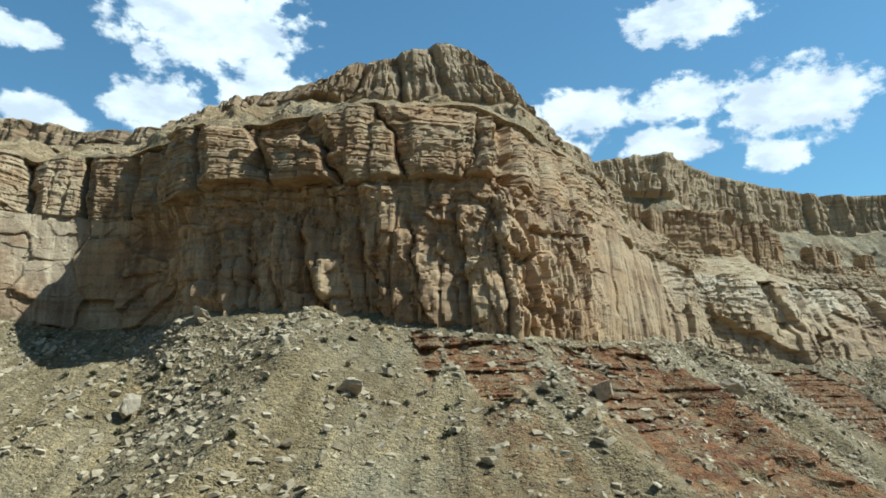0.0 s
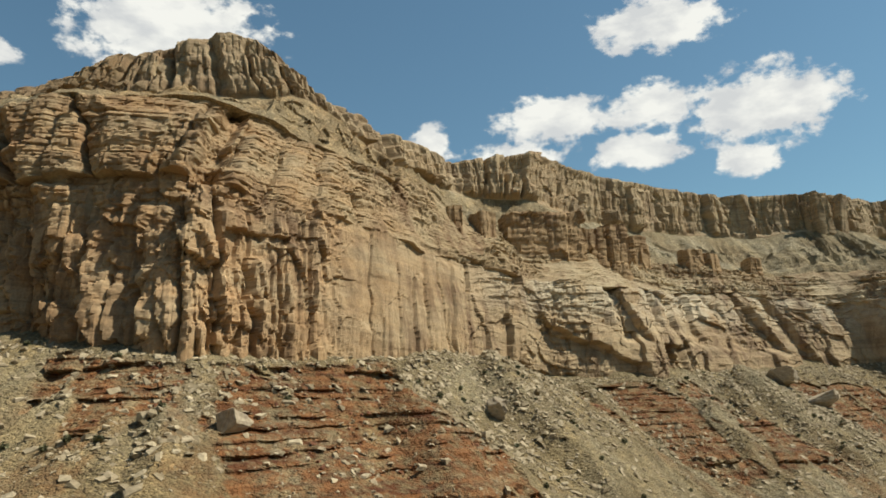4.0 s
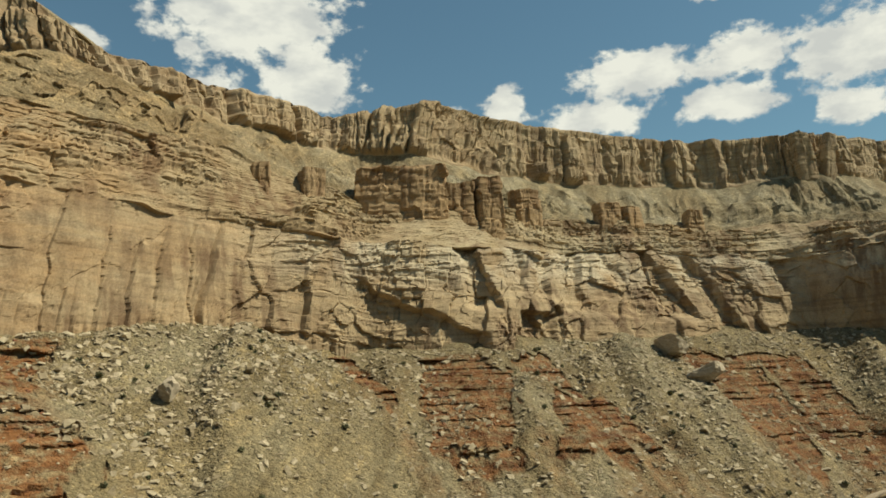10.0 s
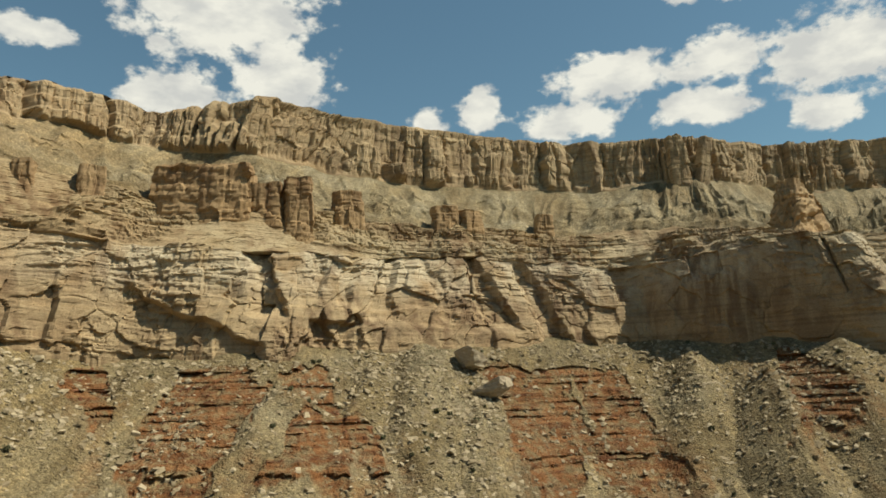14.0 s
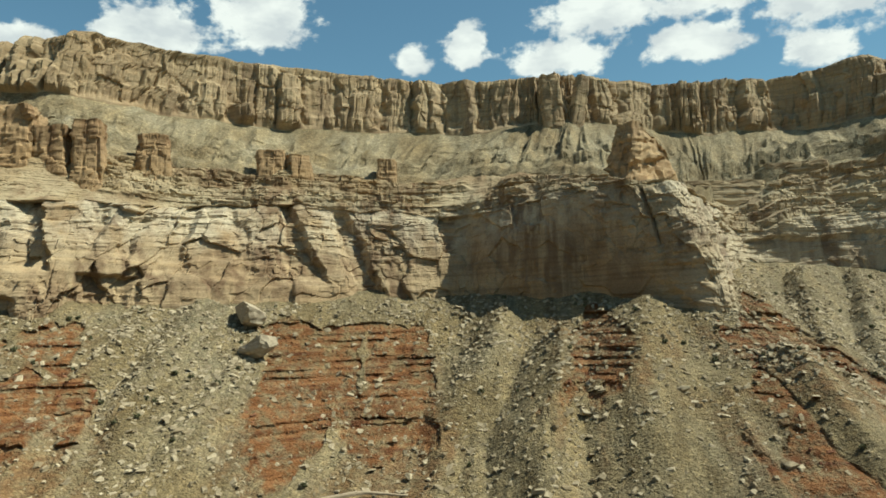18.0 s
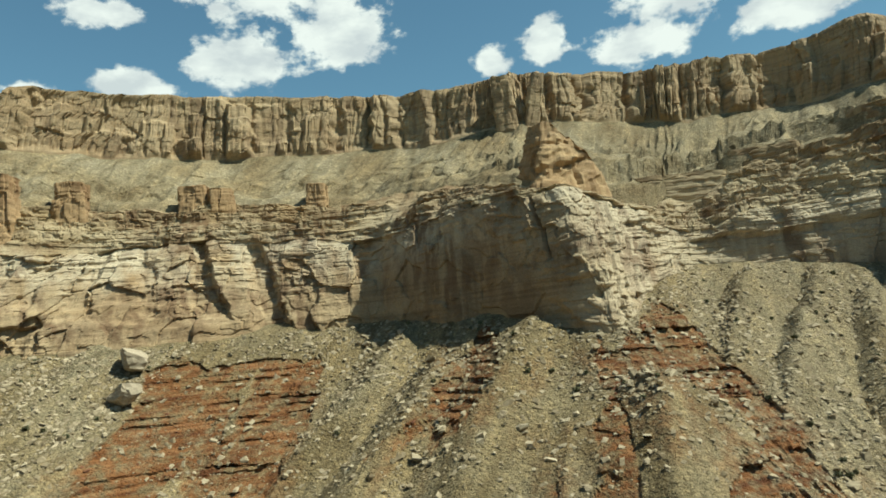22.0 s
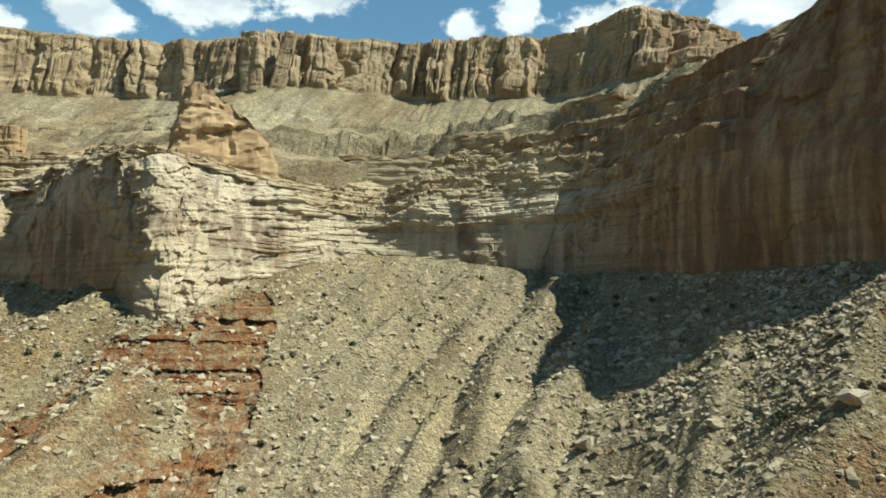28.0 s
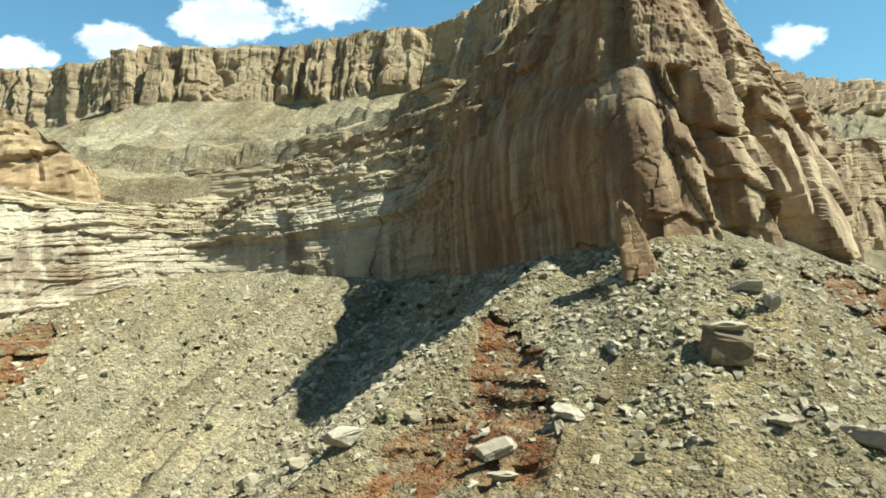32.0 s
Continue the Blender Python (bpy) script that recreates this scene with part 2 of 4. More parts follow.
out_foot, out_bench, out_rim = outward(foot), outward(bench), outward(rim)
fall = talus[:, :2] - foot[:, :2]
fall /= np.linalg.norm(fall, axis=1)[:, None]
toe = np.c_[talus[:, :2] + fall * 85, talus[:, 2] - 42]
floor_edge = np.c_[np.linspace(-520, 1150, len(toe)), np.linspace(-90, 250, len(toe)), np.full(len(toe), 30.0)]
A = along[None, :]
S = params[None, :]


def between(lo, hi, v, p=None, q=None):
    """Rows from one line to the next: p and q say how far over and how far up each row lies."""
    p = v[:, None] if p is None else p
    q = v[:, None] if q is None else q
    xy = lo[None, :, :2] + (hi - lo)[None, :, :2] * p[..., None]
    z = lo[None, :, 2] + (hi - lo)[None, :, 2] * q
    return np.concatenate([xy, np.broadcast_to(z, xy.shape[:2])[..., None]], 2)


def terraces(v, steps, tread, shift):
    """How far over (p) and up (q) a stepped face goes."""
    w = np.clip(v + shift * np.sin(np.pi * v), 0, 1) * steps
    k = np.minimum(np.floor(w), steps - 1)
    f = w - k
    rise = np.clip(f / (1 - tread), 0, 1)
    go = np.clip((f - (1 - tread)) / tread, 0, 1)
    return (k + 0.12 * rise + 0.88 * go) / steps, (k + 0.93 * rise + 0.07 * go) / steps


def push(grid, out, level, up=None):
    grid[..., 0] += out[None, :, 0] * level
    grid[..., 1] += out[None, :, 1] * level
    if up is not None:
        grid[..., 2] += up


def near(centre, wide):
    """1 at a station of the plan, fading to 0 that many stations off."""
    return np.clip(1 - np.abs(S - centre) / wide, 0, 1)


# ---- talus with gullies, cones and ledges of red shale ----
v = np.linspace(0, 1, 44) ** 0.88
lower = between(toe, talus, v)
v2 = np.linspace(0, 1, 102)[1:]
upper = between(talus, foot, v2, (v2 + 0.16 * v2 * (1 - v2))[:, None], v2[:, None])
slope = np.concatenate([lower, upper])
down = np.concatenate([(1 - v) * 0.55 + 0.45, (1 - v2) * 0.45])[:, None]


def length_of(line):
    return np.concatenate([[0], np.cumsum(np.linalg.norm(np.diff(line[:, :2], axis=0), axis=1))])[None, :]


AT = 0.65 * length_of(talus) + 0.35 * length_of(foot)
gully = 1.0 - ridged(AT / 34 + 0.22 * noise2(AT / 60, down * 2, 11), down * 0.6, 12, 2)
fine = ridged(AT / 9 + 0.3 * noise2(AT / 20, down * 4, 13), down * 1.6, 14, 2)
body = smooth(0.0, 0.12, down)
deep = 8.5 + 11.0 * near(23.3, 1.8)
widen = smooth(0.02, 0.4, down)
slope[..., 2] += widen * (-deep * (gully - 0.45) + 2.2 * (fine - 0.5) + 2.5 * fbm(AT / 30, down * 4, 15, 3))
# ridges of scree, each below a gap in the cliff: the place of its tip, the way it runs, and how steep its flanks are
CONES = [(31, 213, 112, 0.3, 0.62, 0.44), (-40, 236, 137, -0.1, 0.5, 0.52), (221, 399, 114, 0.05, 0.62, 0.45), (266, 464, 134, 0.1, 0.5, 0.5), (396, 512, 133, -0.2, 0.55, 0.52), (455, 482, 130, -0.1, 0.5, 0.52),
         (500, 442, 110, 0.1, 0.7, 0.48), (573, 567, 145, -0.2, 0.8, 0.42), (611, 561, 143, -0.15, 0.85, 0.42), (118, 354, 136, 0.3, 0.5, 0.52), (162, 398, 124, 0.2, 0.6, 0.5), (543, 556, 147, -0.2, 0.8, 0.43)]
BAY_CONES = [(588, 545, 133, -0.18, 0.8, 0.43), (-100, 232, 118, -0.2, 0.6, 0.5), (85, 268, 117, 0.4, 0.6, 0.5), (556, 520, 126, -0.2, 0.8, 0.42), (628, 520, 126, -0.15, 0.8, 0.42),
         (525, 520, 126, -0.1, 0.8, 0.45), (700, 452, 137, -0.5, 0.7, 0.5), (250, 440, 124, 0.0, 0.7, 0.5), (420, 470, 117, -0.1, 0.7, 0.5)]
covered = np.zeros(slope.shape[:2])
slope[..., 2] -= 6.0 * np.clip(near(23.3, 1.5) * 1.5, 0, 1) * smooth(0.03, 0.2, down)
for x, y, z, way_x, flank, steep in CONES + BAY_CONES:
    run = np.array([way_x, -1.0]) / math.hypot(way_x, 1.0)
    du, dv = slope[..., 0] - x, slope[..., 1] - y
    u, w = du * run[0] + dv * run[1], du * run[1] - dv * run[0]
    w = w + (0.05 * np.maximum(u, 0) + 1.0) * noise2(u / 18, x, 17)
    crest = z - np.where(u > 0, steep * u + 0.0006 * u * u, -1.1 * u) - flank * (np.sqrt(w * w + 2.5) - 1.6)
    lift = crest - slope[..., 2]
    slope[..., 2] += 0.5 * (lift + np.sqrt(lift * lift + 0.5)) * smooth(0.0, 0.03, down) * (lift > -6)
    if (x, y) in ((31, 213), (221, 399), (500, 442)):
        covered = np.maximum(covered, smooth(-1.2, 0.4, lift))
# beds of red shale: a depth below the cliff foot and the stations between which they show there, then the same lower down
REDS = [(2, 7.2, 8.25, 19, 7.4, 8.1), (3, 8.35, 10.1, 48, 8.25, 9.65), (23, 9.7, 9.95, 44, 9.8, 10.15), (6, 11.65, 12.0, 24, 12.1, 12.6), (4, 12.85, 14.6, 46, 12.35, 14.85),
        (12, 16.1, 17.6, 60, 16.4, 17.8), (4, 19.05, 19.4, 46, 18.6, 19.1), (2, 20.0, 21.45, 62, 19.75, 21.75), (16, 26.4, 26.55, 40, 26.25, 26.75), (6, 27.7, 29.0, 40, 27.9, 29.0)]
red = np.zeros(slope.shape[:2])
spill = np.zeros(slope.shape[:2])
depth = foot[None, :, 2] - slope[..., 2]
wander = fbm(AT / 16, slope[..., 2] / 9, 19, 4)
for first, left0, right0, last, left1, right1 in REDS:
    part_way = np.clip((depth - first) / (last - first), 0, 1)
    inside = np.minimum(S - left0 - (left1 - left0) * part_way, right0 + (right1 - right0) * part_way - S)
    red = np.maximum(red, 1.3 * smooth(-0.10, 0.16, inside + 0.22 * wander) * smooth(first - 3, first + 2, depth + 6 * wander) * (1 - smooth(last - 8, last + 4, depth + 10 * wander)))
    spill = np.maximum(spill, smooth(-0.35, 0.1, inside + 0.4 * wander) * smooth(first, first + 8, depth) * (1 - smooth(last + 4, last + 40, depth)))
patchy = 1.5 * np.minimum(fbm(AT / 13 + 0.02 * slope[..., 2], slope[..., 2] / 40, 21, 4), 0.2) + 0.8 * fbm(AT / 5, slope[..., 2] / 6, 20, 3)
red = smooth(0.36, 0.5, (red * (1 - covered) + patchy) * (red > 0.02)) * smooth(0.5, 4.0, depth)
dust = 0.55 * spill * smooth(-0.25, 0.3, fbm(AT / 9, slope[..., 2] / 20, 18, 4))
zs = slope[..., 2]
shelf = np.zeros_like(zs)
for thick, much, seed in ((7.5, 4.6, 22), (2.9, 2.1, 27)):
    zz = zs / thick + 0.3 * noise2(A / 45, zs / 25, seed) + 0.08 * noise2(A / 4, zs / 2, seed + 1)
    bed = np.floor(zz)
    f = zz - bed
    hard = hashed(bed, 0, seed + 2) * (0.15 + 0.85 * smooth(-0.3, 0.25, fbm(AT / 11, bed * 3.7, seed + 3, 3)))
    shelf = shelf + much * hard * (smooth(0.30, 0.40, f) - smooth(0.86, 1.0, f))
shelf = shelf + 0.9 * (facets(A, zs, 3.2, 1.6, 24) - 0.5)
push(slope, fall, red * (shelf - 2.6))
slope[..., 2] += (1 - red) * body * (0.5 * fbm(slope[..., 0] / 3.2, slope[..., 1] / 3.2, 26, 3) + 1.0 * fbm(slope[..., 0] / 9, slope[..., 1] / 9, 29, 2))
# the scree runs in under the cliff
tucked = np.stack([np.c_[slope[-1, :, :2] - out_foot * r, slope[-1, :, 2] + 0.58 * r] for r in (3.0, 6.0, 10.0, 15.0)])
tucked[..., 2] += 0.8 * fbm(tucked[..., 0] / 5, tucked[..., 1] / 5, 28, 3)
slope, red = np.concatenate([slope, tucked]), np.concatenate([red, np.zeros((4, len(params)))])
dust = np.concatenate([dust, np.zeros((4, len(params)))])
valley_rows = np.array([0, 0.05, 0.12, 0.22, 0.36, 0.55, 0.8, 1.0])
valley = between(floor_edge, toe, valley_rows[:-1])
valley[..., 2] += (slope[0, :, 2] - toe[:, 2])[None, :] * valley_rows[:-1, None]

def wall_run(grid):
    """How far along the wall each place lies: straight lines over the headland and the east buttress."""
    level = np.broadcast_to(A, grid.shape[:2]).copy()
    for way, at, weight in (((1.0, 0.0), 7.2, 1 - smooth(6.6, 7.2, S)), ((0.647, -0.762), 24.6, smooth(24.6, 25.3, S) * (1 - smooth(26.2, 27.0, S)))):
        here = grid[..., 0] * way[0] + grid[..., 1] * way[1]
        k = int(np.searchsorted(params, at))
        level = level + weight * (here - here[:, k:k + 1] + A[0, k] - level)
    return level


# ---- pale lower cliff ----
v = np.linspace(0, 1, 92)
p, q = terraces(v[:, None], 4, 0.3, 0.35 * fbm(A / 25, v[:, None] * 2, 30, 3))
stepped = 0.22 * np.clip(near(15, 4.0) * 1.2 + near(21, 1.6) * 1.4, 0, 1)
shaded = np.clip(near(25.2, 2.2) * 2, 0, 1)
upright = np.clip(near(18.9, 0.75) * 2, 0, 1)
low = between(foot, brow, v, (1 - stepped) * v[:, None] ** (1.3 + 3.5 * np.maximum(shaded, upright)) + stepped * p, (1 - stepped) * v[:, None] + stepped * q)
z = low[..., 2]
h = v[:, None]
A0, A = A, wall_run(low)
alcove = smooth(3.2, 3.8, S) * (1 - smooth(6.5, 7.3, S))
flutes = smooth(4.6, 5.6, S) * (1 - 0.45 * smooth(8.5, 9.0, S)) * (1 - smooth(9.3, 9.8, S))
sheer = smooth(9.4, 9.9, S) * (1 - smooth(11.0, 11.3, S))
ribs = smooth(11, 11.6, S) * (1 - smooth(17.9, 18.2, S))
prow = smooth(19.4, 19.75, S) * (1 - smooth(21.2, 22.0, S))
bay = smooth(21.0, 21.6, S) * (1 - smooth(24.8, 25.5, S))
dark_wall = smooth(18.0, 18.3, S) * (1 - smooth(19.3, 19.6, S))
east_wall = smooth(24.6, 25.4, S) * (1 - smooth(26.8, 27.1, S))
east_end = smooth(26.9, 27.2, S)
flat_face = np.maximum(np.maximum(sheer, east_wall), np.maximum(0.45 * dark_wall, 0.7 * bay))
wild = smooth(-0.15, 0.35, fbm(A / 30, z / 22, 39, 3))
# broad swells, then broken faces, more in some places than in others
d = (5.0 - 3.5 * np.maximum(flat_face, prow)) * fbm(A / 36, z / 70, 32, 3)
d = d + (1 - 0.8 * sheer) * (3.2 - 2.5 * flat_face + 0.6 * ribs - 1.0 * prow) * (facets(A, z, 15.0, 17.0, 33, 1.1) - 0.5)
d = d + (1 - 0.7 * east_end) * (1 - 0.5 * prow) * (1 - 0.6 * sheer) * (0.35 + 0.65 * wild) * (1.9 - 1.4 * flat_face + 0.2 * ribs) * (facets(A, z, 5.5, 5.0, 40, 0.9) - 0.5)
d = d + (1 - 0.5 * east_end) * (1 - 0.4 * prow) * (0.25 + 0.75 * wild) * (0.9 - 0.6 * flat_face) * (facets(A, z, 2.3, 2.2, 43, 0.7) - 0.5)
# the headland: columns that stand in front of a dark hollow, beds above them
d = d + flutes * (4.4 * pillars(A, z, 14, 46, (146, 186), 0.05, 0.9) + 2.0 * pillars(A, z, 6, 51, (136, 182), 0.12, 1.0) + 1.0 * pillars(A, z, 2.8, 54, (132, 186), -0.08) + 1.8 * (facets(A, z, 5, 11, 55, 1.0) - 0.5) - 3.4)
d = d + alcove * (2.2 * (facets(A, z, 17, 10, 83, 1.0) - 0.5) - 3.6 * (1 - smooth(170, 186, z + 4 * noise2(A / 12, 0.3, 38))))
d = d + (flutes + 0.6 * alcove) * smooth(168, 182, z) * 2.0 * (blocks(A, z, 12.0, 3.2, 52, 0.5) - 0.4)
# the smooth face: thin slabs that have come away, and a cleft at its east end
d = d + sheer * (0.35 * (facets(A, z, 13, 24, 78, 1.6) - 0.5) + 1.7 * (pillars(A, z, 15, 79, (146, 200), 0.1, 0.5) - 0.5) + (0.15 + 1.1 * wild) * (pillars(A, z, 5.2, 91, (134, 186), -0.06, 0.3) - 0.5))
d = d - 3.0 * np.clip(1 - np.abs(A - 633 - 1.2 * noise2(A / 4, z / 7, 80)) / 1.6, 0, 1) * (1 - smooth(172, 184, z))
# clefts between the ribs, in shade on their west sides
RIBS = [((757, 186), (778, 150), 6.5, 9.0, 0.25), ((788, 184), (795, 166), 2.5, 5.0, 0.1), ((808, 183), (812, 158), 3.0, 5.0, 0.1), ((831, 182), (839, 150), 4.5, 7.0, 0.2), ((874, 185), (894, 146), 6.5, 4.0, 0.4),
        ((905, 176), (921, 138), 6.0, 8.0, 0.2), ((856, 168), (864, 150), 2.5, 5.0, 0.2), ((846, 186), (850, 172), 2.0, 4.0, 0.2)]
for up_end, low_end, deep_in, wide, flare in RIBS:
    d = d - ribs * notch(A, z, up_end, low_end, deep_in, wide, flare)
hang = 160 - 0.40 * np.clip(A - 704, 0, 80) + 2.5 * noise2(A / 7, z / 6, 81)
d = d - 5.0 * smooth(698, 712, A) * (1 - smooth(766, 774, A)) * smooth(0, 3, hang - z) * ribs
d = d - 4.5 * smooth(790, 797, A) * (1 - smooth(818, 822, A)) * smooth(0, 1.6, 146 - 0.06 * (A - 790) + noise2(A / 5, 0.4, 82) - z)
# beds: thin and sweeping in the pale rock, each with a sharp lip
sweep = z + 0.10 * A * np.sign(noise2(A / 75, z / 13, 48)) + 2.2 * noise2(A / 24, z / 9, 49)
lip = sweep / 1.7 + 0.10 * noise2(A / 2.5, z / 2, 67)
layer_no = np.floor(lip)
proud = hashed(layer_no, 0, 71) * smooth(-0.45, 0.25, noise2(A / 15, layer_no * 5.1, 72)) * (0.35 + 0.65 * smooth(0.0, 0.4, lip - layer_no))
bedded = np.clip(ribs * (0.25 + 0.75 * smooth(146, 168, z)) * (0.5 + 0.5 * wild) + 0.85 * prow + bay * (0.35 + 0.65 * smooth(150, 164, z)) + 0.5 * dark_wall * smooth(164, 174, z), 0, 1.3)
d = d + bedded * ((2.6 - 1.6 * np.maximum(prow, bay)) * (proud - 0.3) + (1.2 - 0.6 * prow) * (blocks(A, z, 9.0, 2.6, 50, 0.7) - 0.5))
d = d + prow * (1.3 * (facets(A, z, 10, 8, 86, 1.2) - 0.5)) - 4.0 * np.clip(1 - np.abs(A - 1055 - 0.05 * (z - 165)) / 1.3, 0, 1) * smooth(150, 158, z)
# the lower part of the side canyon's wall stands back under the beds
d = d - 3.6 * smooth(22.0, 22.2, S) * (1 - smooth(24.6, 25.2, S)) * (1 - smooth(160, 164, z - 0.06 * (A - 1165) + 2.0 * noise2(A / 9, z / 5, 84)))
# pits and blocks along the foot of the prow
d = d - prow * 4.0 * smooth(0.1, 0.5, fbm(A / 9, z / 8, 87, 2)) * (1 - smooth(136, 142, z))
# the east buttress: a streaked flat side, then slabs that lean against one another
d = d + east_wall * (0.8 * (pillars(A, z, 15, 88) - 0.5) + 0.35 * (pillars(A, z, 5, 89) - 0.5))
d = d + east_end * 4.0 * (facets(A, z, 16, 24, 90, 1.3) - 0.5) - east_end * (notch(A, z, (1426, 190), (1440, 136), 5.0, 3.0, 0.08, 0.4) + notch(A, z, (1446, 176), (1457, 136), 6.0, 4.0, 0.15, 0.4))
d = d + 0.35 * fbm(A / 2.2, z / 2.6, 57, 3)
low[0, :, 2] -= 9
d[0] = d[1]
# hollows under the promontory and under the east buttress
d = d - 2.0 * np.clip(near(19.2, 0.5) * 1.6, 0, 1) * (1 - smooth(150, 178, z + 12 * noise2(A / 9, 0.7, 68)))
d = d - 1.5 * np.clip(near(26.0, 1.0) * 1.6, 0, 1) * (1 - smooth(142, 160, z + 5 * noise2(A / 14, 0.9, 69)))
d = np.maximum(d, -9.0 - 55 * h)
push(low, out_foot, d)
A = A0

# ---- ledges between the two cliffs ----
v = np.linspace(0, 1, 70)[1:]
shift = 0.22 * fbm(A / 34, 1.5 + A * 0, 61, 3)
p, q = terraces(v[:, None], 4, 0.45, shift)
soft = smooth(-0.2, 0.25, fbm(A / 40, v[:, None] * 2.2, 66, 3))
p, q = p * (1 - soft) + soft * v[:, None], q * (1 - soft) + soft * v[:, None]
cliffy = np.clip(near(4.5, 6.0) * 1.8 + near(27.3, 2.2) * 1.5, 0, 1)
p = p * (1 - cliffy) + cliffy * (0.5 * p + 0.5 * v[:, None] ** 1.5)
q = q * (1 - cliffy) + cliffy * (0.4 * q + 0.6 * v[:, None])
mid = between(brow, bench, v, p, q)
z = mid[..., 2]
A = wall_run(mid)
rough = (1 - 0.75 * soft) * (1 - cliffy) + cliffy
head = 1 - smooth(9.6, 10.6, S)
east_top = smooth(24.6, 25.6, S)
d = (5.0 - 2.5 * east_top) * fbm(A / 36, z / 70, 32, 3) + 2.5 * (1 - east_top) * fbm(A / 24, z / 20, 62, 3)
d = d + (1.6 + 1.2 * cliffy - 1.6 * head - 1.8 * east_top) * rough * (facets(A, z, 12.0, 6.0 + 5 * (cliffy > 0.5), 63, 1.0) - 0.5) + (1.0 - 0.5 * head - 0.6 * east_top) * rough * (facets(A, z, 3.6, 2.8, 70, 0.8) - 0.5)
d = d + (1.4 + 0.7 * head - 0.9 * east_top) * rough * (blocks(A, z, 10.0, 2.6, 73, 0.5) - 0.5) + 0.7 * (blocks(A, z, 5.0, 1.1, 75, 0.6) - 0.5)
# square buttresses along the top of the headland
d = d + head * cliffy * (8.0 * (pillars(A, z, 21, 74, (200, 232), 0.1, 0.6) - 0.5) + 2.2 * (pillars(A, z, 8, 76, (192, 226)) - 0.5))
d = d - head * notch(A, z, (498, 230), (503, 170), 7.0, 7.0, 0.05)
d = d + east_top * (0.8 * (pillars(A, z, 17, 78) - 0.5) + 3.5 * (facets(A, z, 16, 24, 79, 1.2) - 0.5)) - east_top * notch(A, z, (1410, 236), (1416, 178), 2.0, 3.0, 0.05, 0.3) + 0.4 * fbm(A / 2.5, z / 2, 77, 3)
push(mid, 0.5 * (out_foot + out_bench), d)
A = A0

# ---- rubble slope under the upper cliff ----
v = np.linspace(0, 1, 54)[1:]
p, q = terraces(v[:, None], 4, 0.7, 0.08 * noise2(A / 30, 2.5, 81))
led = (0.35 + 0.4 * np.clip(near(22.5, 3) * 2, 0, 1)) * (1 - smooth(0.35, 0.7, v[:, None]))
high = between(bench, wall, v, (1 - led) * v[:, None] + led * p, (1 - led) * v[:, None] ** 1.12 + led * q)
rill = ridged(A / 12 + 0.3 * noise2(A / 14, v[:, None] * 4, 82), v[:, None] * 1.2, 83, 2)
hump = np.sin(np.pi * np.clip(v, 0, 1))[:, None]
high[..., 2] += hump * (15.0 * (rill - 0.6) + 5.5 * fbm(A / 26, v[:, None] * 3, 84, 3) + 1.1 * fbm(A / 4, v[:, None] * 14, 87, 3))
push(high, out_bench, (1 - v[:, None]) * 6.0 * fbm(A / 36, high[..., 2] / 70, 32, 3) + (1.6 + 1.0 * (1 - smooth(10, 11.5, S))) * hump * (facets(A, high[..., 2], 6, 3, 88) - 0.5))

# ---- upper cliff of fluted limestone ----
v = np.linspace(0, 1, 72)[1:]
h = v[:, None]
p, q = terraces(h, 3, 0.3, 0.04 * noise2(A / 20, 3.5, 91))
top = between(wall, rim, v, 0.5 * p + 0.5 * h, 0.35 * q + 0.65 * h)
z = top[..., 2]
belly = smooth(0, 0.10, h) * (1 - 0.35 * smooth(0.8, 1.0, h))
d = 9.0 * (pillars(A, z, 17, 93, (262, 330), 0.05) - 0.45) + 4.0 * (pillars(A, z, 7.5, 96, (254, 310)) - 0.5) + 1.4 * (pillars(A, z, 3.2, 94) - 0.5) + 5.0 * fbm(A / 45, z / 90, 95, 2)
d = d + 1.6 * (facets(A, z, 9.0, 14.0, 97, 1.0) - 0.5) + 0.9 * (facets(A, z, 3.6, 5.0, 104, 0.8) - 0.5) + 0.4 * fbm(A / 2.4, z / 3, 111, 3)
d = d + 0.6 * (noise2(A / 90, z / 2.6, 114)) * smooth(0.72, 0.95, h)
push(top, out_rim, d * belly)
top[..., 2] += smooth(0.8, 1.0, h) * 3.0 * fbm(A / 18, 0.5 + A * 0, 115, 4)

# ---- plateau behind the rim ----
reach = np.array([3, 8, 15, 26, 42, 70, 120, 220, 420, 900, 2000.0])
flat = np.stack([np.c_[top[-1, :, :2] - out_rim * 0 + np.array([0.0, 1.0]) * r, top[-1, :, 2] + 0.7 * math.sqrt(min(r, 60) / 10.0)] for r in reach])
flat[..., 2] += 1.2 * fbm(flat[..., 0] / 12, flat[..., 1] / 12, 121, 3)


# ---- materials ----
def shader(name, rough=0.9):
    m = bpy.data.materials.new(name)
    m.use_nodes = True
    t = m.node_tree
    b = t.nodes["Principled BSDF"]
    b.inputs["Roughness"].default_value = rough
    b.inputs["Specular IOR Level"].default_value = 0.2
    b.inputs["Diffuse Roughness"].default_value = 0.4
    return m, t, b


def place(t, scale):
    """World places, scaled along each axis."""
    g = t.nodes.new("ShaderNodeNewGeometry")
    m = t.nodes.new("ShaderNodeMapping")
    m.inputs["Scale"].default_value = scale
    t.links.new(g.outputs["Position"], m.inputs["Vector"])
    return m.outputs[0]


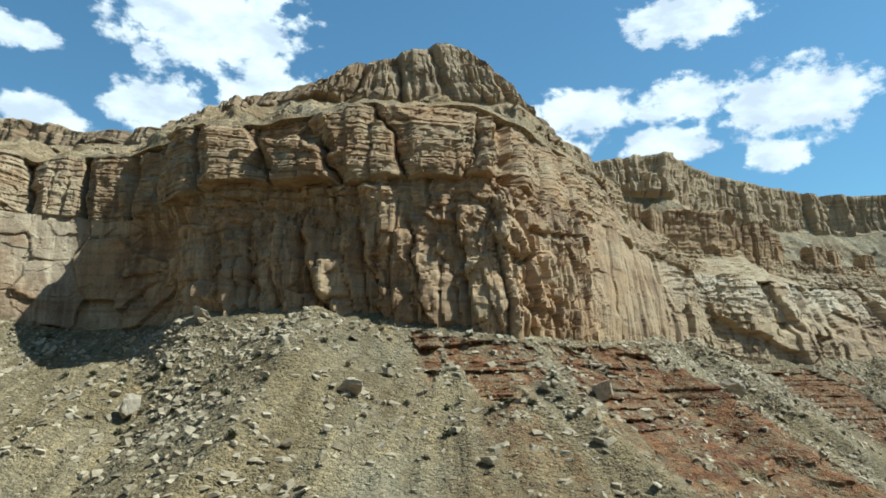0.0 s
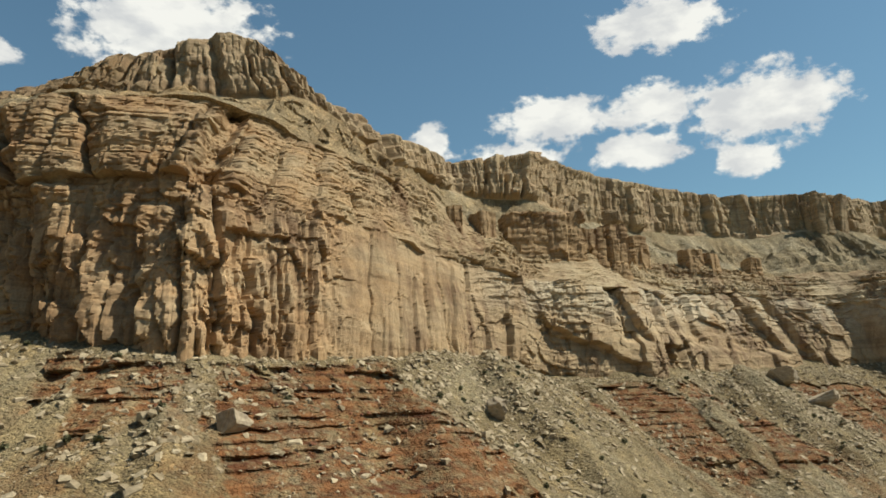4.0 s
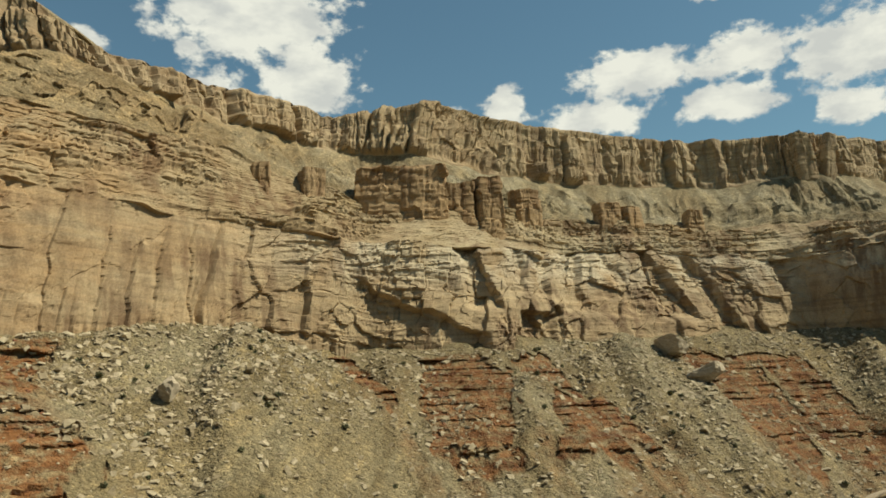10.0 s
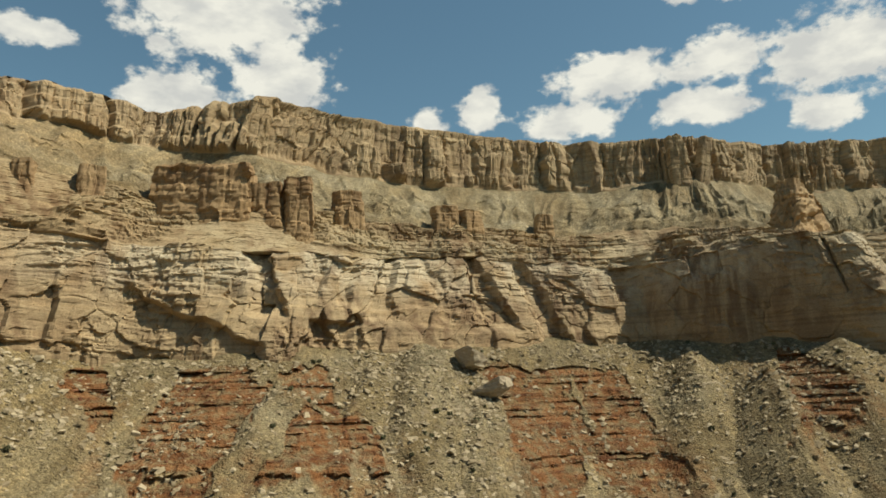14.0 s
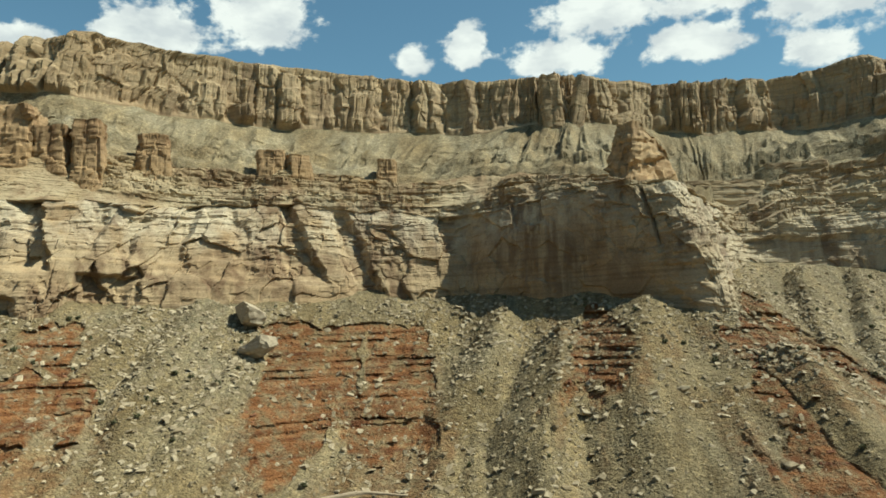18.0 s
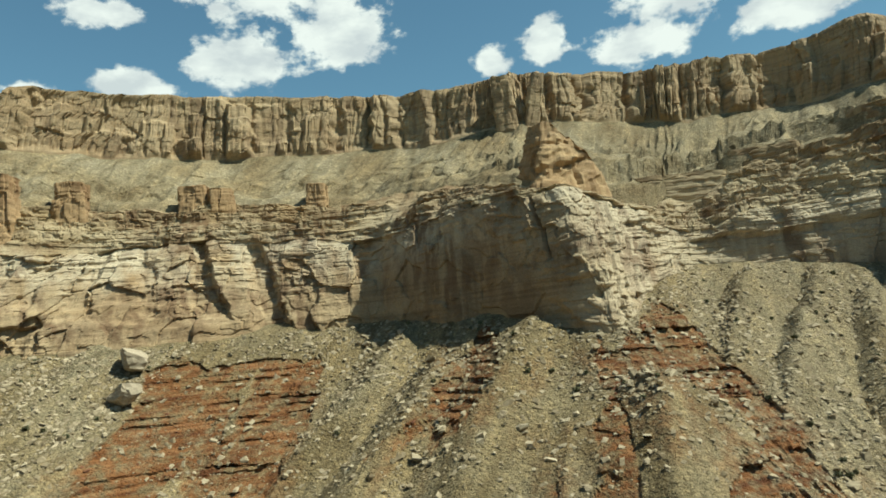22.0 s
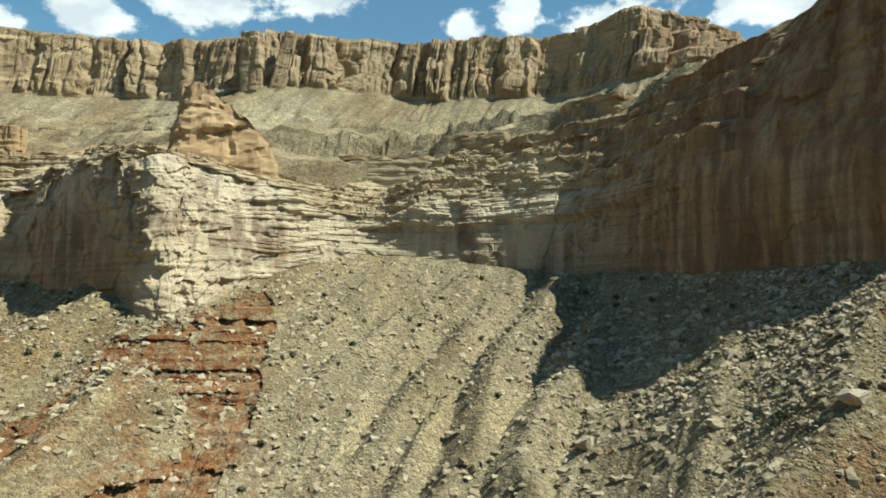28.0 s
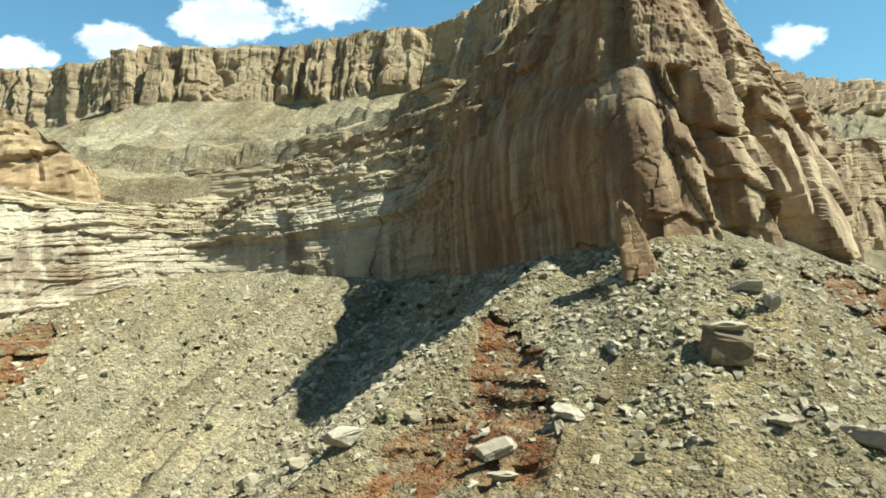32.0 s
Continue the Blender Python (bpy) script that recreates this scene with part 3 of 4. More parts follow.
def cloudy(t, scale, detail=5.0, size=1.0, rough=0.55):
    n = t.nodes.new("ShaderNodeTexNoise")
    n.inputs["Scale"].default_value, n.inputs["Detail"].default_value, n.inputs["Roughness"].default_value = size, detail, rough
    t.links.new(place(t, scale), n.inputs["Vector"])
    return n.outputs["Fac"]


def ramp(t, fac, *stops):
    r = t.nodes.new("ShaderNodeValToRGB")
    while len(r.color_ramp.elements) < len(stops):
        r.color_ramp.elements.new(0.5)
    for e, (at, colour) in zip(r.color_ramp.elements, stops):
        e.position, e.color = at, (*colour, 1) if len(colour) == 3 else colour
    t.links.new(fac, r.inputs[0])
    return r.outputs[0]


def blend(t, fac, a, b, kind="MIX"):
    m = t.nodes.new("ShaderNodeMix")
    m.data_type, m.blend_type = "RGBA", kind
    for socket, value in ((m.inputs[0], fac), (m.inputs[6], a), (m.inputs[7], b)):
        if isinstance(value, (int, float)):
            socket.default_value = value
        elif isinstance(value, tuple):
            socket.default_value = (*value, 1)
        else:
            t.links.new(value, socket)
    return m.outputs[2]


def span(t, value, lo, hi):
    m = t.nodes.new("ShaderNodeMapRange")
    m.interpolation_type = "SMOOTHSTEP"
    m.inputs[1].default_value, m.inputs[2].default_value = lo, hi
    t.links.new(value, m.inputs[0])
    return m.outputs[0]


def axis(t, which):
    g = t.nodes.new("ShaderNodeNewGeometry")
    s = t.nodes.new("ShaderNodeSeparateXYZ")
    t.links.new(g.outputs["Position"], s.inputs[0])
    return s.outputs[which]


def relief(t, b, height, strength, distance):
    n = t.nodes.new("ShaderNodeBump")
    n.inputs["Strength"].default_value, n.inputs["Distance"].default_value = strength, distance
    t.links.new(height, n.inputs["Height"])
    t.links.new(n.outputs[0], b.inputs["Normal"])


def cliff_material(name, west, east, pale, varnish, much_varnish=0.5, cap=None, cap_at=(148, 172), cap_from=(95, 150)):
    m, t, b = shader(name)
    colour = blend(t, span(t, axis(t, 0), 30, 130), west, east)
    colour = blend(t, ramp(t, cloudy(t, (0.05, 0.05, 0.09), 4), (0.35, (0, 0, 0)), (0.68, (1, 1, 1))), colour, pale)
    weathered = ramp(t, cloudy(t, (0.024, 0.024, 0.04), 6, rough=0.62), (0.47, (0, 0, 0)), (0.68, (0.5, 0.5, 0.5)))
    colour = blend(t, weathered, colour, (0.285, 0.178, 0.088))
    strata = ramp(t, cloudy(t, (0.012, 0.012, 0.55), 4), (0.35, (0.72, 0.70, 0.68)), (0.5, (1, 1, 1)), (0.66, (1.12, 1.1, 1.05)))
    colour = blend(t, 0.8, colour, strata, "MULTIPLY")
    if cap:
        up = span(t, axis(t, 2), *cap_at)
        side = blend(t, 1.0, span(t, axis(t, 0), *cap_from), span(t, axis(t, 0), 660, 600), "MULTIPLY")
        ragged = ramp(t, cloudy(t, (0.06, 0.06, 0.05), 5), (0.38, (0, 0, 0)), (0.56, (1, 1, 1)))
        where = blend(t, 1.0, blend(t, 1.0, up, side, "MULTIPLY"), ragged, "MULTIPLY")
        colour = blend(t, where, colour, cap)
        white = blend(t, 1.0, span(t, axis(t, 0), 465, 500), span(t, axis(t, 0), 640, 590), "MULTIPLY")
        white = blend(t, 1.0, white, span(t, axis(t, 2), 205, 192), "MULTIPLY")
        white = blend(t, span(t, axis(t, 0), -136, -146), white, (0.8, 0.8, 0.8))
        colour = blend(t, blend(t, 1.0, white, ramp(t, cloudy(t, (0.05, 0.05, 0.09), 5), (0.3, (0.25, 0.25, 0.25)), (0.5, (0.9, 0.9, 0.9))), "MULTIPLY"), colour, cap)
    # buttress's shaded side: orange-brown streaks, with some of the shade painted in
    rusty_shade = ramp(t, cloudy(t, (0.09, 0.09, 0.02), 4), (0.38, (0.1, 0.1, 0.1)), (0.6, (0.85, 0.85, 0.85)))
    colour = blend(t, blend(t, 1.0, blend(t, 1.0, span(t, axis(t, 0), 610, 680), span(t, axis(t, 0), 748, 718), "MULTIPLY"), rusty_shade, "MULTIPLY"), colour, (0.25, 0.135, 0.06))
    # paler tan past the arete, painting the sunlit side of the buttress brighter
    lit_side = ramp(t, cloudy(t, (0.06, 0.06, 0.03), 4), (0.35, (0.3, 0.3, 0.3)), (0.58, (0.85, 0.85, 0.85)))
    colour = blend(t, blend(t, 1.0, span(t, axis(t, 0), 716, 742), lit_side, "MULTIPLY"), colour, (0.42, 0.305, 0.185))
    streak = ramp(t, cloudy(t, (0.22, 0.22, 0.018), 5), (0.40, (0, 0, 0)), (0.57, (1, 1, 1)))
    patch = ramp(t, cloudy(t, (0.03, 0.03, 0.03), 3), (0.42, (0, 0, 0)), (0.62, (1, 1, 1)))
    stain_and_shade = blend(t, span(t, axis(t, 0), 35, -15), patch, (0.6, 0.6, 0.6), "LIGHTEN")
    # full varnish on the east buttress: real streaks, and shade painted into the colour
    stain_and_shade = blend(t, span(t, axis(t, 0), 610, 660), stain_and_shade, (1, 1, 1), "LIGHTEN")
    both = blend(t, 1.0, streak, stain_and_shade, "MULTIPLY")
    # brown mottling on the promontory's shaded face only; partly deepens its shade by colour
    blotch = ramp(t, cloudy(t, (0.06, 0.06, 0.045), 5), (0.49, (0, 0, 0)), (0.58, (0.6, 0.6, 0.6)))
    shaded_face = blend(t, 1.0, span(t, axis(t, 0), 368, 384), span(t, axis(t, 0), 470, 452), "MULTIPLY")
    both = blend(t, 1.0, both, blend(t, 1.0, blotch, shaded_face, "MULTIPLY"), "LIGHTEN")
    colour = blend(t, blend(t, 1.0, both, (much_varnish,) * 3, "MULTIPLY"), colour, varnish)
    grain = cloudy(t, (1.3, 1.3, 1.3), 6)
    colour = blend(t, 0.6, colour, ramp(t, grain, (0.3, (0.7, 0.69, 0.68)), (0.7, (1.2, 1.2, 1.2))), "MULTIPLY")
    t.links.new(colour, b.inputs["Base Color"])
    relief(t, b, cloudy(t, (0.9, 0.9, 1.6), 8, rough=0.65), 0.55, 0.5)
    return m


SANDSTONE = cliff_material("buff sandstone", (0.378, 0.24, 0.124), (0.345, 0.255, 0.15), (0.37, 0.285, 0.175), (0.115, 0.062, 0.034), 0.7, (0.46, 0.388, 0.275))
LEDGES = cliff_material("layered buff rock", (0.335, 0.216, 0.112), (0.30, 0.225, 0.128), (0.335, 0.262, 0.16), (0.125, 0.063, 0.03), 0.7, (0.385, 0.312, 0.2), (203, 186), (120, 230))
BROWN = cliff_material("brown jointed rock", (0.29, 0.187, 0.096), (0.31, 0.208, 0.11), (0.35, 0.245, 0.138), (0.14, 0.072, 0.035), 0.75)
TOWER = cliff_material("orange tan rock", (0.35, 0.23, 0.12), (0.365, 0.25, 0.135), (0.4, 0.29, 0.165), (0.16, 0.085, 0.04), 0.6)
LIMESTONE = cliff_material("grey tan limestone", (0.245, 0.168, 0.096), (0.33, 0.245, 0.145), (0.375, 0.29, 0.18), (0.15, 0.096, 0.058), 0.55)


def scree_material(name, lights, red=True):
    m, t, b = shader(name, 0.95)
    big = cloudy(t, (0.035, 0.02, 0.03), 4)
    colour = ramp(t, big, (0.34, lights[0]), (0.52, lights[1]), (0.68, lights[2]))
    beside = blend(t, 1.0, span(t, axis(t, 0), 490, 545), span(t, axis(t, 0), 690, 640), "MULTIPLY")
    chalky = ramp(t, cloudy(t, (0.05, 0.012, 0.03), 4), (0.36, (0.2, 0.2, 0.2)), (0.62, (0.8, 0.8, 0.8)))
    colour = blend(t, blend(t, 1.0, beside, chalky, "MULTIPLY"), colour, (0.272, 0.228, 0.15))
    if not red:
        colour = blend(t, blend(t, 1.0, span(t, axis(t, 0), 190, 70), chalky, "MULTIPLY"), colour, (0.265, 0.185, 0.1))
    runs = ramp(t, cloudy(t, (0.16, 0.022, 0.03), 5), (0.36, (0.70, 0.66, 0.58)), (0.5, (0.98, 0.98, 0.97)), (0.64, (1.28, 1.24, 1.15)))
    colour = blend(t, 0.85, colour, runs, "MULTIPLY")
    heights = []
    for size, mixed in ((0.75, 0.6), (1.9, 0.75)):
        wavy = t.nodes.new("ShaderNodeTexNoise")
        wavy.inputs["Scale"].default_value = 1.6 * size
        t.links.new(place(t, (1, 1, 1)), wavy.inputs["Vector"])
        shifted = t.nodes.new("ShaderNodeVectorMath")
        shifted.operation = "MULTIPLY_ADD"
        shifted.inputs[1].default_value = (0.8, 0.8, 0.8)
        t.links.new(wavy.outputs["Color"], shifted.inputs[0])
        t.links.new(place(t, (size, size, 1.3 * size)), shifted.inputs[2])
        stones = t.nodes.new("ShaderNodeTexVoronoi")
        stones.inputs["Scale"].default_value = 1.0
        t.links.new(shifted.outputs[0], stones.inputs["Vector"])
        tone = t.nodes.new("ShaderNodeSeparateColor")
        t.links.new(stones.outputs["Color"], tone.inputs[0])
        colour = blend(t, mixed, colour, ramp(t, tone.outputs[0], (0.0, (0.62, 0.6, 0.56)), (0.45, (0.95, 0.95, 0.94)), (0.8, (1.1, 1.09, 1.07)), (1.0, (1.6, 1.56, 1.48))), "MULTIPLY")
        heights.append(blend(t, 1.0, tone.outputs[1], ramp(t, stones.outputs["Distance"], (0.3, (1, 1, 1)), (0.62, (0, 0, 0))), "MULTIPLY"))
    colour = blend(t, 0.5, colour, ramp(t, cloudy(t, (2.2, 2.2, 2.2), 5), (0.3, (0.6, 0.6, 0.6)), (0.7, (1.25, 1.25, 1.25))), "MULTIPLY")
    if red:
        a = t.nodes.new("ShaderNodeAttribute")
        a.attribute_name = "red"
        shale = ramp(t, cloudy(t, (0.03, 0.03, 0.7), 5), (0.35, (0.088, 0.031, 0.011)), (0.5, (0.16, 0.066, 0.022)), (0.64, (0.235, 0.112, 0.046)))
        shale = blend(t, 0.6, shale, ramp(t, cloudy(t, (0.8, 0.8, 2.0), 6), (0.3, (0.65, 0.65, 0.65)), (0.7, (1.25, 1.25, 1.25))), "MULTIPLY")
        dusty = ramp(t, cloudy(t, (0.22, 0.16, 0.16), 8, rough=0.72), (0.45, (1, 1, 1)), (0.60, (0.12, 0.12, 0.12)))
        colour = blend(t, blend(t, 1.0, a.outputs["Color"], dusty, "MULTIPLY"), colour, shale)
    t.links.new(colour, b.inputs["Base Color"])
    relief(t, b, blend(t, 0.4, heights[0], heights[1]), 1.0 if red else 0.7, 1.1 if red else 0.7)
    return m


SCREE = scree_material("grey scree", ((0.198, 0.151, 0.08), (0.207, 0.166, 0.097), (0.216, 0.184, 0.119)))
RUBBLE = scree_material("tan rubble", ((0.2, 0.154, 0.09), (0.228, 0.188, 0.12), (0.262, 0.226, 0.157)), red=False)


def stone_material(name, dark, light):
    m, t, b = shader(name)
    info = t.nodes.new("ShaderNodeObjectInfo")
    isle = t.nodes.new("ShaderNodeNewGeometry")
    add = t.nodes.new("ShaderNodeMath")
    add.operation = "ADD"
    t.links.new(info.outputs["Random"], add.inputs[0])
    t.links.new(isle.outputs["Random Per Island"], add.inputs[1])
    part_of = t.nodes.new("ShaderNodeMath")
    part_of.operation = "FRACT"
    t.links.new(add.outputs[0], part_of.inputs[0])
    colour = ramp(t, part_of.outputs[0], (0.0, dark), (0.5, tuple(0.5 * (d + e) for d, e in zip(dark, light))), (1.0, light))
    colour = blend(t, 0.7, colour, ramp(t, cloudy(t, (0.7, 0.7, 1.2), 6), (0.3, (0.6, 0.58, 0.56)), (0.7, (1.2, 1.2, 1.2))), "MULTIPLY")
    t.links.new(colour, b.inputs["Base Color"])
    relief(t, b, cloudy(t, (1.5, 1.5, 2.0), 6), 0.6, 0.25)
    return m


STONE = stone_material("fallen stone", (0.2, 0.155, 0.092), (0.43, 0.36, 0.245))
PALE = stone_material("pale block", (0.304, 0.243, 0.167), (0.395, 0.334, 0.243))
SHALE = stone_material("red shale", (0.115, 0.042, 0.021), (0.24, 0.112, 0.06))


def leaf_material(name, dark, light):
    m, t, b = shader(name, 0.7)
    isle = t.nodes.new("ShaderNodeNewGeometry")
    t.links.new(ramp(t, isle.outputs["Random Per Island"], (0.0, dark), (1.0, light)), b.inputs["Base Color"])
    return m


LEAF = leaf_material("desert leaves", (0.07, 0.072, 0.036), (0.16, 0.155, 0.08))
TWIG = leaf_material("grey twigs", (0.10, 0.08, 0.055), (0.16, 0.13, 0.09))


# ---- meshes from grids ----
def sheet(name, grid, material, label="", category="", kind="", values=None):
    """One mesh from rows of places."""
    rows, cols = grid.shape[:2]
    mesh = bpy.data.meshes.new(name)
    index = np.arange(rows * cols).reshape(rows, cols)
    quads = np.stack([index[:-1, :-1], index[:-1, 1:], index[1:, 1:], index[1:, :-1]], -1).reshape(-1, 4)
    mesh.vertices.add(rows * cols)
    mesh.vertices.foreach_set("co", grid.reshape(-1).astype(np.float32))
    mesh.loops.add(quads.size)
    mesh.loops.foreach_set("vertex_index", quads.reshape(-1).astype(np.int32))
    mesh.polygons.add(len(quads))
    mesh.polygons.foreach_set("loop_start", np.arange(0, quads.size, 4, dtype=np.int32))
    if values is not None:
        at = mesh.attributes.new("red", "FLOAT", "POINT")
        at.data.foreach_set("value", values.reshape(-1).astype(np.float32))
    mesh.update(calc_edges=True)
    mesh.shade_flat()
    mesh.materials.append(material)
    ob = new(name, mesh)
    return tagged(ob, label, category, kind=kind) if label else ob


def column_range(first, last):
    return slice(int(np.searchsorted(params, first)), int(np.searchsorted(params, last)) + 1)


ground = np.concatenate([valley, slope])
# unseen wall added across the canyon, behind the camera's line of flight: darker, warmer fill
opposite = []
for y, z in ((2500, 296), (360, 292), (345, 250), (262, 205), (248, 180), (238, 128), (150, 75), (90, 34), (40, 30)):
    swing = 18 * fbm(ground[0, :, 0] / 90, 0.3, 160, 4) + 7 * ridged(ground[0, :, 0] / 22, z / 40, 165, 2)
    k = 3.0 if y > 1000 else 1.15
    opposite.append(np.c_[ground[0, :, 0] * k + 300 * (1 - k), ground[0, :, 1] - y - swing, np.full(len(params), float(z))])
far = np.stack(opposite)
ground = np.concatenate([far[-1:], ground])
red_all = np.concatenate([np.zeros((1 + len(valley), len(params))), np.maximum(red, dust)])
sheet("ground", ground, SCREE, "grey scree slope with gullies and ledges of red shale", "scree slope", "structure", red_all)
sheet("far_canyon_wall", far[:, ::4], RUBBLE, "unseen tan stepped rock wall added opposite to shape the fill light", "cliff", "structure")
mid_all = np.concatenate([low[-1:], mid])
PARTS = [(0, 10.2, "orange-brown fluted sandstone headland with a dark overhang"), (10.2, 18.2, "cream layered sandstone cliff above the scree"),
         (18.2, 22.3, "pale cross-bedded sandstone promontory with one shaded face"), (22.3, 25.2, "white streaked sandstone wall of the side canyon"),
         (25.2, 31, "tall tan sandstone buttress with a shaded side")]
for first, last, label in PARTS:
    c = column_range(first, last)
    sheet("sandstone_cliff", low[:, c], SANDSTONE, label, "cliff")
    band = tagged(new("ledge_band"), "stepped tan rock ledges on top of the pale cliff", "rock ledges")
    for n in range(5):
        sheet("ledge", mid_all[14 * n:14 * n + 15, c], LEDGES).parent = band
sheet("upper_slope", np.concatenate([mid[-1:], high]), RUBBLE, "tan rubble slope below the upper limestone cliff", "slope", "structure")
for first, last, label in ((0, 11.2, "knobby tan limestone summit above the headland"), (11.2, 18.5, "grey-tan fluted limestone rim cliff"), (18.5, 24.2, "grey-tan limestone rim cliff with columns"), (24.2, 31, "far limestone rim behind the buttress")):
    sheet("limestone_cliff", np.concatenate([high[-1:], top])[:, column_range(first, last)], LIMESTONE, label, "cliff")
sheet("plateau", np.concatenate([top[-1:], flat]), RUBBLE, "flat rubble-covered plateau behind the rim", "plateau", "structure")


# ---- clouds, three kilometres off ----
def cloud_material():
    m = bpy.data.materials.new("cloud")
    m.use_nodes = True
    t = m.node_tree
    t.nodes.clear()
    uv = t.nodes.new("ShaderNodeUVMap")
    length = t.nodes.new("ShaderNodeVectorMath")
    length.operation = "LENGTH"
    t.links.new(uv.outputs[0], length.inputs[0])
    n = t.nodes.new("ShaderNodeTexNoise")
    n.inputs["Scale"].default_value, n.inputs["Detail"].default_value, n.inputs["Roughness"].default_value = 1.0, 9, 0.58
    t.links.new(place(t, (0.009, 0.009, 0.012)), n.inputs["Vector"])
    swell = t.nodes.new("ShaderNodeMath")
    swell.operation = "MULTIPLY_ADD"
    swell.inputs[1].default_value, swell.inputs[2].default_value = -1.75, 0.83
    t.links.new(n.outputs["Fac"], swell.inputs[0])
    total = t.nodes.new("ShaderNodeMath")
    t.links.new(length.outputs["Value"], total.inputs[0])
    t.links.new(swell.outputs[0], total.inputs[1])
    inside = t.nodes.new("ShaderNodeMapRange")
    inside.interpolation_type = "SMOOTHSTEP"
    inside.inputs[1].default_value, inside.inputs[2].default_value, inside.inputs[3].default_value, inside.inputs[4].default_value = 0.6, 0.95, 1.0, 0.0
    t.links.new(total.outputs[0], inside.inputs[0])
    glow = t.nodes.new("ShaderNodeEmission")
    glow.inputs["Strength"].default_value = CLOUD_LIGHT
    t.links.new(ramp(t, cloudy(t, (0.004, 0.004, 0.007), 5), (0.38, (0.72, 0.74, 0.79)), (0.58, (1, 1, 1))), glow.inputs["Color"])
    clear = t.nodes.new("ShaderNodeBsdfTransparent")
    mix = t.nodes.new("ShaderNodeMixShader")
    t.links.new(inside.outputs[0], mix.inputs[0])
    t.links.new(clear.outputs[0], mix.inputs[1])
    t.links.new(glow.outputs[0], mix.inputs[2])
    o = t.nodes.new("ShaderNodeOutputMaterial")
    t.links.new(mix.outputs[0], o.inputs[0])
    return m


CLOUD_LIGHT = 0.63
CLOUD = cloud_material()
# heading and height in degrees, and half width and half height, as seen from the middle of the flight
CLOUDS = [(-25.5, 28.8, 8.5, 4.6), (-20.8, 24.2, 4.2, 2.8), (-28.6, 22.3, 4.8, 2.2), (-36.6, 20.4, 3.8, 1.5), (-39.0, 25.3, 3.6, 1.1), (-43.4, 19.2, 2.8, 1.3),
          (-9.1, 21.2, 1.7, 1.3), (-4.9, 22.2, 2.1, 1.8), (14.9, 29.8, 6.2, 2.1), (5.2, 23.7, 5.4, 2.3), (2.0, 20.8, 4.6, 1.6), (22.0, 22.8, 6.6, 3.1),
          (14.0, 23.9, 4.2, 2.1), (12.4, 20.8, 4.5, 1.6), (20.6, 19.2, 3.2, 1.4), (12.0, 16.3, 1.9, 1.2)]
for k, (heading, height, wide, tall) in enumerate(CLOUDS):
    uu, vv = np.meshgrid(np.linspace(-1.6, 1.6, 25), np.linspace(-1.6, 1.6, 15))
    away = 3060 + 6 * k
    az = np.radians(heading + uu * wide)
    grid = np.stack([370 + away * np.sin(az), 140 + away * np.cos(az), 105 + away * np.tan(np.radians(height + vv * tall))], -1)
    cloud = sheet("cloud", grid, CLOUD, "white cumulus cloud with ragged edges in the blue sky", "cloud")
    layer = cloud.data.uv_layers.new(name="UVMap")
    loops = np.zeros(len(cloud.data.loops), np.int32)
    cloud.data.loops.foreach_get("vertex_index", loops)
    layer.data.foreach_set("uv", np.stack([uu.reshape(-1)[loops], vv.reshape(-1)[loops]], 1).reshape(-1).astype(np.float32))
    tagged(cloud, group="clouds")


# ---- outcrops and towers ----
def outcrop_mesh(name, wide, deep, high, seed, taper=0.75, bed_high=3.0, material=LEDGES, shear=0.0, drop=0.0):
    """A jointed block of bedded rock on its own, with its foot at the origin."""
    around, rows = 80, 40
    ang = np.linspace(0, 2 * np.pi, around, endpoint=False)[None, :]
    v = np.linspace(0, 1, rows)[:, None]
    c, s = np.cos(ang), np.sin(ang)
    r = (np.abs(c) ** 6 + np.abs(s) ** 6) ** (-1 / 6)
    t = 1 - (1 - taper) * v
    a = ang * (wide + deep) / 4
    d = (1.1 if drop == 0 else 1.3) * (facets(a, v * high, max(wide, deep) / 3, bed_high * 1.6, seed, 1.0) - 0.5) + (0.45 if drop == 0 else 0.3) * (blocks(a, v * high, 8.0, 2.0, seed + 7, 0.4) - 0.5) + (0.0 if drop == 0 else 0.55) * (facets(a, v * high, 4.0, 4.5, seed + 11, 1.0) - 0.5) + (0.4 if wide > 10 and drop == 0 else 0.0) * (pillars(a, v * high, max(wide, deep) / 3, seed + 5) - 0.5) + 0.25 * fbm(a / 2, v * high / 2, seed + 9, 3)
    d = d * min(wide, deep) * 0.11
    x, y = shear * v * high + c * (r * t * wide / 2 + d), s * (r * t * deep / 2 + d)
    def topped(x, y, z):
        line = high * (1.04 - drop * np.clip(x / wide + 0.30, 0, 1) * 1.1 + 0.06 * (facets(x + 0 * y, y, 6, 7, seed + 21) - 0.5))
        return np.minimum(z + 0.02 * high * noise2(x / 4, y / 4, seed + 20) * z / high, line + 0.02 * (z - high))

    grid = np.stack(np.broadcast_arrays(x, y, topped(x, y, v * high)), -1)
    grid = np.concatenate([grid, grid[:, :1]], 1)
    last = grid[-1]
    cap = [np.stack([last[:, 0] * k, last[:, 1] * k, topped(last[:, 0] * k, last[:, 1] * k, high * (1.04 - 0.04 * k))], -1)[None] for k in (0.85, 0.7, 0.55, 0.4, 0.2, 0.0)]
    return np.concatenate([grid] + cap), material


